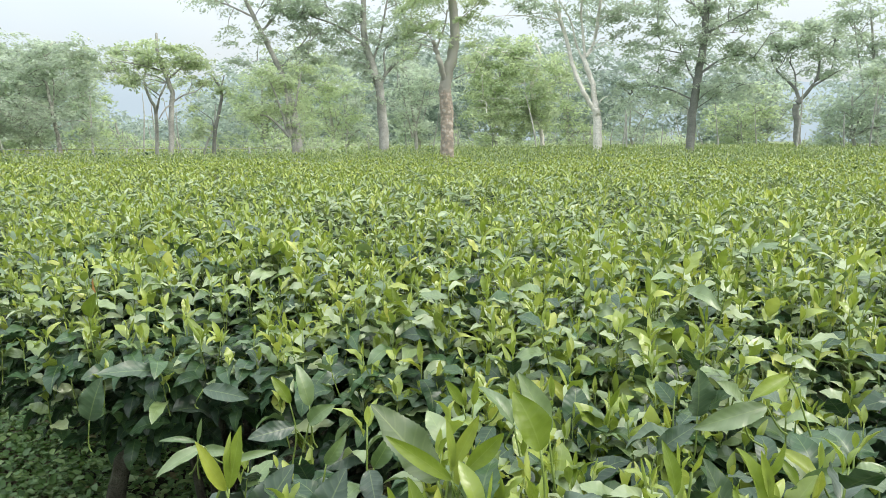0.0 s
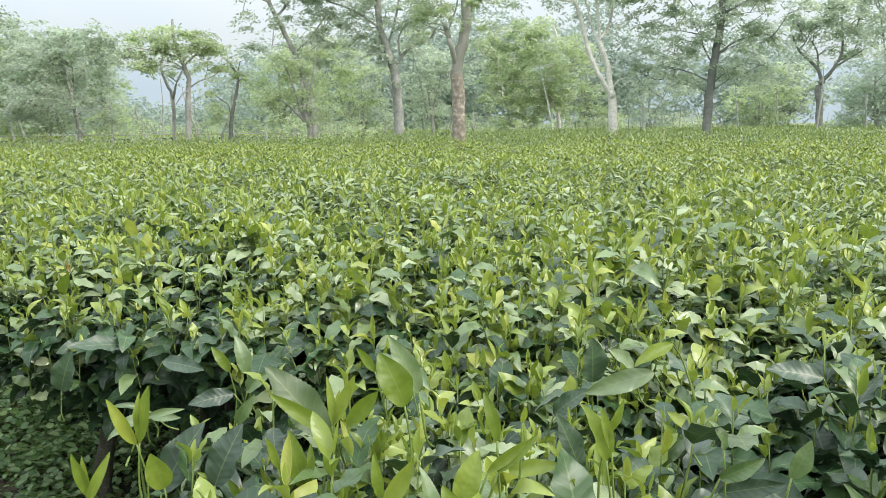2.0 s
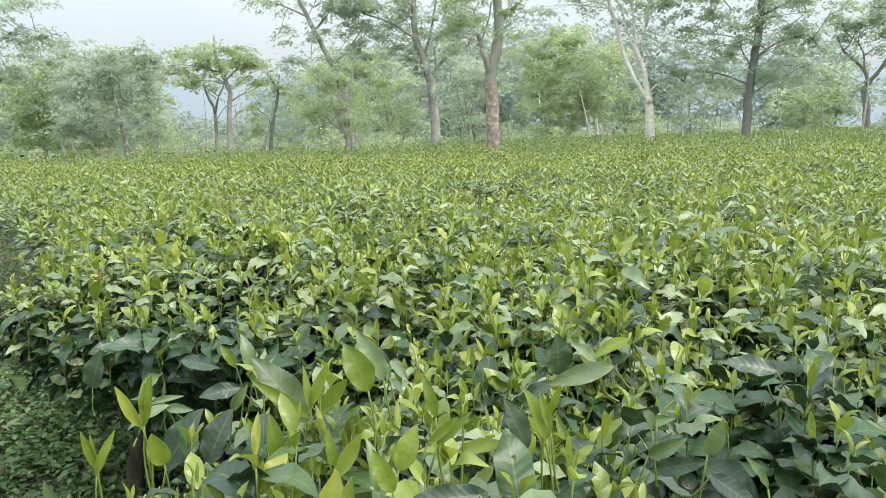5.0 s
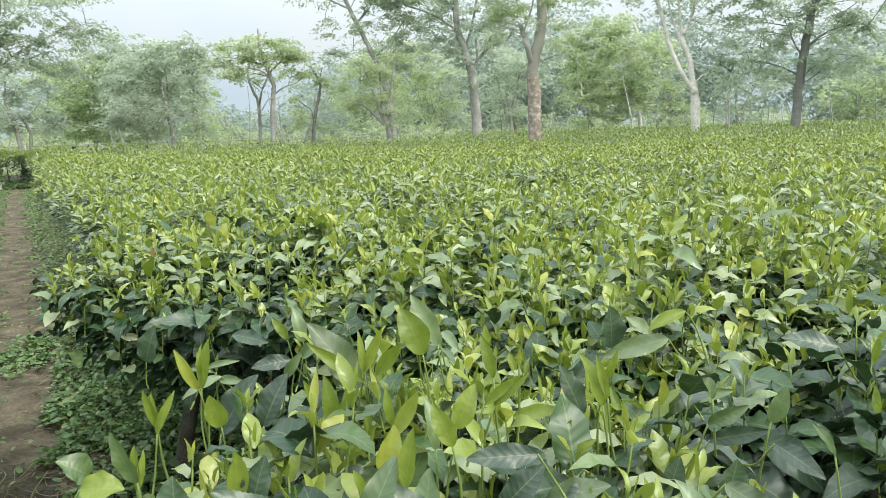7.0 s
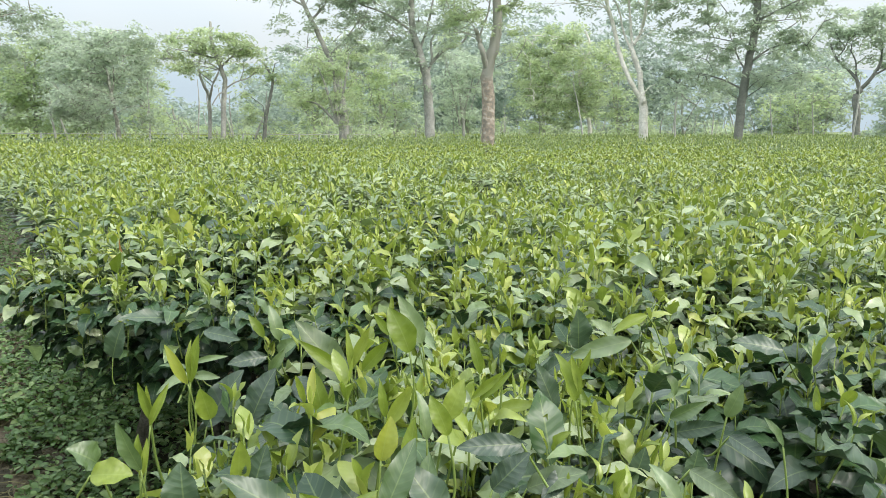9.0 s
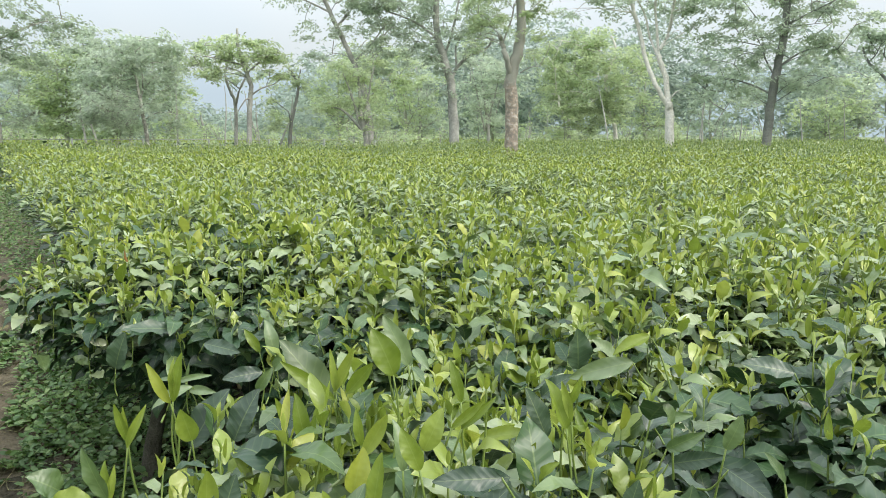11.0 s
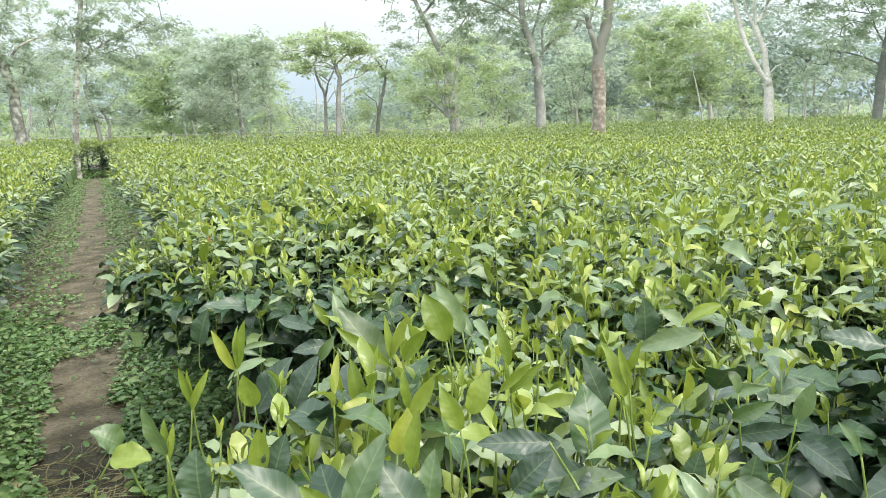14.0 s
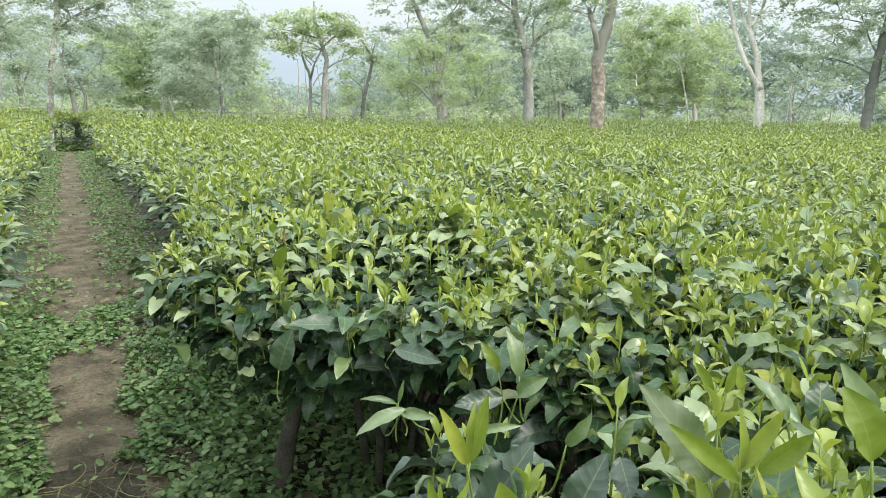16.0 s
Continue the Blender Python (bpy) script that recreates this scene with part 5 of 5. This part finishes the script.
shade_tree("spreading_shade_tree", 62.18, 38, [
    ([(0.02, 0.81), (-0.13, 1.9), (-0.22, 2.66), (-0.06, 2.96)], 0.212, 0.179),
    ([(-0.1, 2.9), (-0.28, 3.42), (-0.7, 3.89), (-1.13, 4.33), (-1.45, 4.98)], 0.112, 0.056),
    ([(-0.06, 2.96), (0.37, 3.53), (0.6, 4.14), (0.59, 5.0)], 0.123, 0.056),
    ([(0.37, 3.53), (0.91, 3.87), (1.44, 4.22)], 0.067, 0.034),
    ([(-0.28, 3.42), (-0.37, 4.18), (-0.63, 4.69)], 0.056, 0.034),
    ([(-1.13, 4.33), (-0.86, 4.7), (-0.67, 5.32)], 0.045, 0.022),
], [(-0.29, 5.33, 1.27, 0.76, 1.4), (-0.97, 4.94, 0.77, 0.62, 1.3), (0.6, 5.75, 1.0, 0.88, 1.3), (1.08, 4.73, 0.63, 0.88, 1.3), (-0.48, 4.3, 1.15, 0.36, 0.8), (0.13, 6.16, 0.76, 0.5, 1.1), (-1.35, 5.92, 0.67, 0.52, 1.0), (1.48, 5.67, 0.6, 0.69, 1.2)],
   bark_dark, hazed_crown_grey, "spreading dark-limbed shade tree")
shade_tree("leaning_pale_tree", -5.22, 20, [
    ([(0.07, 0.77), (0.02, 1.42), (0.0, 2.09), (-0.25, 2.87), (-0.48, 3.51), (-0.59, 4.13)], 0.18, 0.12),
    ([(-0.08, 2.48), (0.25, 3.01), (0.9, 3.28), (1.3, 3.56)], 0.05, 0.02),
    ([(-0.01, 1.95), (0.39, 2.62), (0.73, 2.88)], 0.03, 0.02),
    ([(-0.39, 3.25), (-0.77, 3.5), (-1.23, 3.55)], 0.05, 0.02),
], [(-1.0, 3.52, 0.79, 0.37, 1.2), (-1.19, 2.89, 0.59, 0.47, 1.2), (-0.21, 3.29, 0.67, 0.48, 1.1), (0.19, 2.51, 0.68, 0.49, 1.1), (-0.92, 2.25, 0.66, 0.48, 1.2), (0.07, 3.68, 0.8, 0.34, 1.2), (-0.99, 1.6, 0.6, 0.4, 1.2), (0.73, 2.91, 0.55, 0.38, 1.0), (-0.45, 4.29, 1.71, 0.39, 1.3)],
   bark_lichen, hazed_crown_grey, "leaning shade tree with pale lichened bark")
shade_tree("straight_pale_tree", -1.93, 18, [
    ([(0.05, 0.76), (0.14, 1.61), (0.27, 2.47), (0.38, 3.31), (0.52, 4.27)], 0.09, 0.06),
    ([(0.27, 2.47), (0.68, 2.84), (1.32, 3.21), (1.95, 3.48)], 0.03, 0.02),
], [(0.19, 3.22, 0.62, 0.45, 1.1), (0.85, 3.36, 0.76, 0.35, 1.1), (1.56, 3.25, 0.77, 0.39, 1.0), (0.18, 2.5, 0.57, 0.35, 1.0), (0.9, 2.62, 0.57, 0.38, 1.0), (2.19, 3.39, 0.52, 0.29, 0.9), (1.51, 2.63, 0.45, 0.36, 0.8), (-0.01, 1.76, 0.38, 0.35, 0.9), (1.14, 4.03, 1.39, 0.32, 1.2)],
   bark_lichen, hazed_crown_grey, "straight thin tree with pale blotched bark")
shade_tree("bent_thin_tree", -0.33, 19, [
    ([(0.07, 0.81), (0.01, 1.23), (-0.11, 1.76), (-0.17, 2.09)], 0.08, 0.05),
    ([(-0.02, 1.37), (-0.15, 1.77), (-0.1, 2.29)], 0.03, 0.02),
    ([(0.25, 0.8), (0.26, 1.23), (0.07, 1.63)], 0.06, 0.03),
], [(0.36, 2.05, 0.54, 0.38, 1.2), (0.57, 1.52, 0.48, 0.38, 1.2), (-0.07, 1.53, 0.34, 0.32, 1.2)],
   bark_grey, hazed_crown_grey, "bent thin tree beside the path's end")
leafy_tree(7.13, 30, [(0.14, 2.71, 1.23, 1.15, 1.8), (0.74, 3.89, 1.06, 0.67, 1.8), (-0.61, 3.82, 0.84, 0.93, 1.8), (-0.12, 1.45, 1.4, 0.68, 1.8)], hazed_crown_grey)
leafy_tree(10.86, 33, [(0.23, 4.24, 0.61, 0.86, 1.8), (0.32, 2.5, 0.82, 1.09, 1.8), (0.24, 1.28, 1.03, 0.55, 1.8)], hazed_crown_fresh)
leafy_tree(23.09, 34, [(0.09, 3.12, 1.21, 1.21, 1.8), (1.09, 4.11, 1.48, 1.21, 1.4), (-0.44, 1.9, 0.97, 0.98, 1.7), (2.56, 3.9, 1.25, 1.22, 1.4), (1.51, 1.91, 1.5, 0.99, 1.5)], hazed_crown_fresh)
leafy_tree(29.38, 38, [(0.04, 2.57, 1.41, 1.53, 1.2), (1.15, 1.73, 1.15, 0.98, 1.1), (-0.2, 4.51, 1.26, 1.09, 0.9), (-1.11, 1.59, 1.41, 0.84, 1.2)], hazed_crown_grey)
leafy_tree(34.77, 40, [(0.01, 2.65, 1.36, 1.48, 0.9), (-0.42, 4.71, 1.2, 1.45, 0.9), (0.77, 4.13, 1.2, 1.46, 0.9), (0.16, 1.46, 1.51, 0.75, 1.2)], hazed_crown_grey)
leafy_tree(40.63, 36, [(-0.01, 1.95, 1.62, 1.07, 1.6), (-0.83, 3.82, 0.81, 1.05, 0.9), (0.24, 4.6, 1.6, 1.3, 1.5)], hazed_crown_fresh)
leafy_tree(46.20, 38, [(-0.04, 2.82, 1.38, 1.38, 1.3), (-0.5, 4.48, 1.11, 1.09, 1.0), (0.54, 1.43, 1.39, 0.69, 1.6)], hazed_crown_fresh)
leafy_tree(50.78, 42, [(-0.05, 2.36, 1.33, 1.36, 1.0), (1.1, 3.25, 1.46, 1.49, 0.9), (0.28, 1.3, 1.77, 0.61, 1.2)], hazed_crown_grey)
leafy_tree(58.26, 44, [(-0.1, 2.66, 1.7, 1.52, 1.0), (1.01, 3.25, 1.39, 1.49, 0.9), (-1.22, 1.76, 1.46, 0.92, 1.1), (0.55, 1.29, 1.69, 0.61, 1.5)], hazed_crown_fresh)
leafy_tree(65.38, 30, [(-0.08, 2.09, 1.03, 0.98, 1.8), (0.55, 3.04, 0.83, 1.15, 1.8), (-0.75, 1.61, 0.71, 0.7, 1.8), (0.83, 1.5, 0.83, 0.58, 1.8)], hazed_crown_grey)
leafy_tree(66.70, 34, [(-0.51, 5.48, 0.95, 1.28, 1.8), (0.33, 4.35, 0.93, 1.28, 1.8), (-1.15, 6.38, 0.96, 0.86, 1.7)], hazed_crown_grey)
leafy_tree(70.17, 32, [(-0.27, 2.31, 1.16, 1.19, 1.8), (-0.09, 4.26, 0.98, 1.36, 1.8), (-0.73, 6.06, 1.0, 0.97, 1.8), (1.29, 3.22, 1.08, 1.71, 1.7)], hazed_crown_grey)
leafy_tree(-9.34, 30, [(0.18, 2.21, 1.23, 1.15, 1.8), (1.37, 1.81, 0.91, 0.88, 1.8), (-0.93, 2.78, 1.01, 1.3, 1.8), (0.51, 3.55, 1.23, 0.95, 1.6)], hazed_crown_fresh)
leafy_tree(-3.47, 34, [(0.16, 1.87, 1.31, 1.03, 1.8), (-0.15, 3.01, 1.07, 1.13, 1.6), (0.97, 3.47, 0.88, 0.91, 1.6)], hazed_crown_grey)
leafy_tree(4.15, 32, [(0.23, 2.65, 1.35, 1.34, 1.8), (-0.94, 1.76, 1.1, 1.12, 1.8), (1.19, 3.54, 1.02, 1.0, 1.8), (-0.12, 3.76, 1.33, 0.88, 1.4), (0.8, 1.27, 1.37, 0.69, 1.8)], hazed_crown_fresh)
leafy_tree(7.39, 30, [(0.26, 3.16, 1.19, 1.06, 1.8), (-0.27, 1.67, 1.08, 0.97, 1.8), (1.54, 2.94, 0.88, 1.06, 1.7), (0.96, 4.01, 0.65, 0.42, 1.8)], hazed_crown_grey)
leafy_tree(25.2, 20.5, [(-0.09, 2.3, 0.52, 0.61, 1.3), (-0.51, 2.68, 0.61, 0.39, 1.4), (0.32, 2.9, 0.55, 0.46, 1.2), (-0.86, 1.79, 0.43, 0.43, 1.3), (0.4, 1.54, 0.43, 0.55, 1.2)], hazed_crown_fresh)
leafy_tree(28.3, 36, [(-0.17, 2.5, 1.35, 1.08, 1.3), (-0.78, 3.71, 1.07, 0.94, 1.1), (0.93, 3.15, 1.08, 1.08, 1.2)], hazed_crown_fresh)
leafy_tree(34.5, 33, [(-0.23, 2.69, 1.25, 1.12, 1.3), (-0.69, 3.92, 0.87, 0.87, 1.1), (0.54, 3.65, 0.75, 0.99, 1.1)], hazed_crown_grey)
leafy_tree(60.0, 48, [(0.35, 3.01, 1.64, 1.48, 1.4), (-1.19, 3.73, 1.5, 1.33, 1.2), (1.5, 3.6, 1.3, 1.14, 1.2)], hazed_crown_grey)
leafy_tree(8.2, 30, [(0.14, 2.69, 1.01, 0.81, 1.4), (-1.17, 3.66, 0.88, 0.98, 1.3), (-0.18, 4.11, 1.0, 0.6, 1.2), (1.53, 2.79, 0.7, 0.99, 1.2), (1.26, 4.14, 0.82, 0.45, 1.0)], hazed_crown_grey)
leafy_tree(1.2, 33, [(1.33, 2.27, 1.19, 1.07, 1.4), (2.33, 1.79, 1.21, 0.92, 1.3), (0.39, 3.2, 1.05, 1.05, 1.2), (2.01, 3.65, 1.07, 0.83, 1.1)], hazed_crown_fresh)
leafy_tree(13.2, 40, [(-0.06, 1.69, 0.84, 0.62, 1.1), (-0.72, 2.12, 0.67, 0.72, 1.0)], hazed_crown_fresh)

# the wood far behind, one belt of crowns
belt = []
br = np.random.default_rng(44)
for i in range(150):
    az = radians(br.uniform(-34, 90))
    D = br.uniform(46, 72)
    gap = 9.5 < math.degrees(az) < 21.5
    h = br.uniform(2.2, 3.4) if gap else br.uniform(6.0, 10.0 if math.degrees(az) < 52 else 8.0) if math.degrees(az) > 25 else br.uniform(4.5, 7.5)
    w = br.uniform(2.5, 4.5)
    base = np.array([D * math.sin(az), D * math.cos(az), 0])
    pieces, _ = crown_leaves([(0, h * 0.52, w, h * 0.5, 1.6)], 0.6, 0.40, 20, br, 0.68)
    for pv, pf, pu, pm in pieces:
        belt.append((pv + base, pf, pu, pm))
v, f, uv, mi = join(belt)
tagged(new("far_wood", mesh_of("far_wood", v, f, [hazed_crown_dark], uv, smooth=False)), "belt of far trees and scrub, haze painted into the leaf colour", "wood", kind="stuff")

# low scrub and saplings between the shade trees
scrub = []
for i in range(190):
    az = radians(br.uniform(-32, 88))
    D = br.uniform(28, 46)
    h = br.uniform(0.8, 1.7)
    w = br.uniform(0.5, 1.3)
    base = np.array([D * math.sin(az), D * math.cos(az), 0])
    pieces, _ = crown_leaves([(0, h * 0.6, w, h * 0.45, 0.75)], 0.8, 0.16, 20, br, 0.26)
    for pv, pf, pu, pm in pieces:
        scrub.append((pv + base, pf, pu, pm))
    for k in range(3):
        foot = base + np.array([br.uniform(-0.2, 0.2), br.uniform(-0.2, 0.2), -0.03])
        scrub.append(tube([foot, foot + [0.05, 0, h * 0.5], foot + [br.uniform(-0.4, 0.4), 0, h]], 0.025, 0.01, 4) + (1,))
for i in range(70):
    # thin trunks of young trees
    az = radians(br.uniform(-25, 80))
    D = br.uniform(24, 44)
    foot = np.array([D * math.sin(az), D * math.cos(az), -0.05])
    h, lean = br.uniform(1.6, 3.0), br.normal(0, 0.25, 2)
    line = smooth_line([foot, foot + [lean[0] * 0.1, 0, h * 0.35], foot + [lean[0] * 0.7, lean[1] * 0.5, h * 0.7], foot + [lean[0] * 0.8, lean[1], h]], 3)
    scrub.append(tube(line, br.uniform(0.03, 0.055), 0.012, 5, 0.1) + (1,))
v, f, uv, mi = join(scrub)
tagged(new("scrub", mesh_of("scrub", v, f, [hazed_crown_fresh, bark_grey], uv, mi, smooth=False)), "low scrub and saplings under the trees", "scrub", kind="stuff")

# a low rail along the track beyond the trees
rail_fence = tagged(new("rail_fence"), "low grey rail fence beyond the tea field", "fence")
rail_steel = mottled("rail_steel", [(0.3, (0.26, 0.28, 0.25)), (0.7, (0.40, 0.42, 0.38))], 4, 0.7, 0.2)
v, f, uv = tube([(-11, 25.6, 0.80), (-2, 24.9, 0.80), (7, 24.5, 0.80), (13, 24.6, 0.80)], 0.014, 0.014, 6)
part("rail", mesh_of("rail", v, f, [rail_steel]), rail_fence)
v, f, uv = tube([(0, 0, -0.05), (0, 0, 0.4), (0, 0, 0.83)], 0.035, 0.035, 6)
post_mesh = mesh_of("post", v, f, [rail_steel])
for i in range(12):
    x = -10 + 2 * i
    post = part("post", post_mesh, rail_fence)
    post.location = (x, 24.52 + 0.0028 * (x - 8) ** 2 + 0.02, 0)
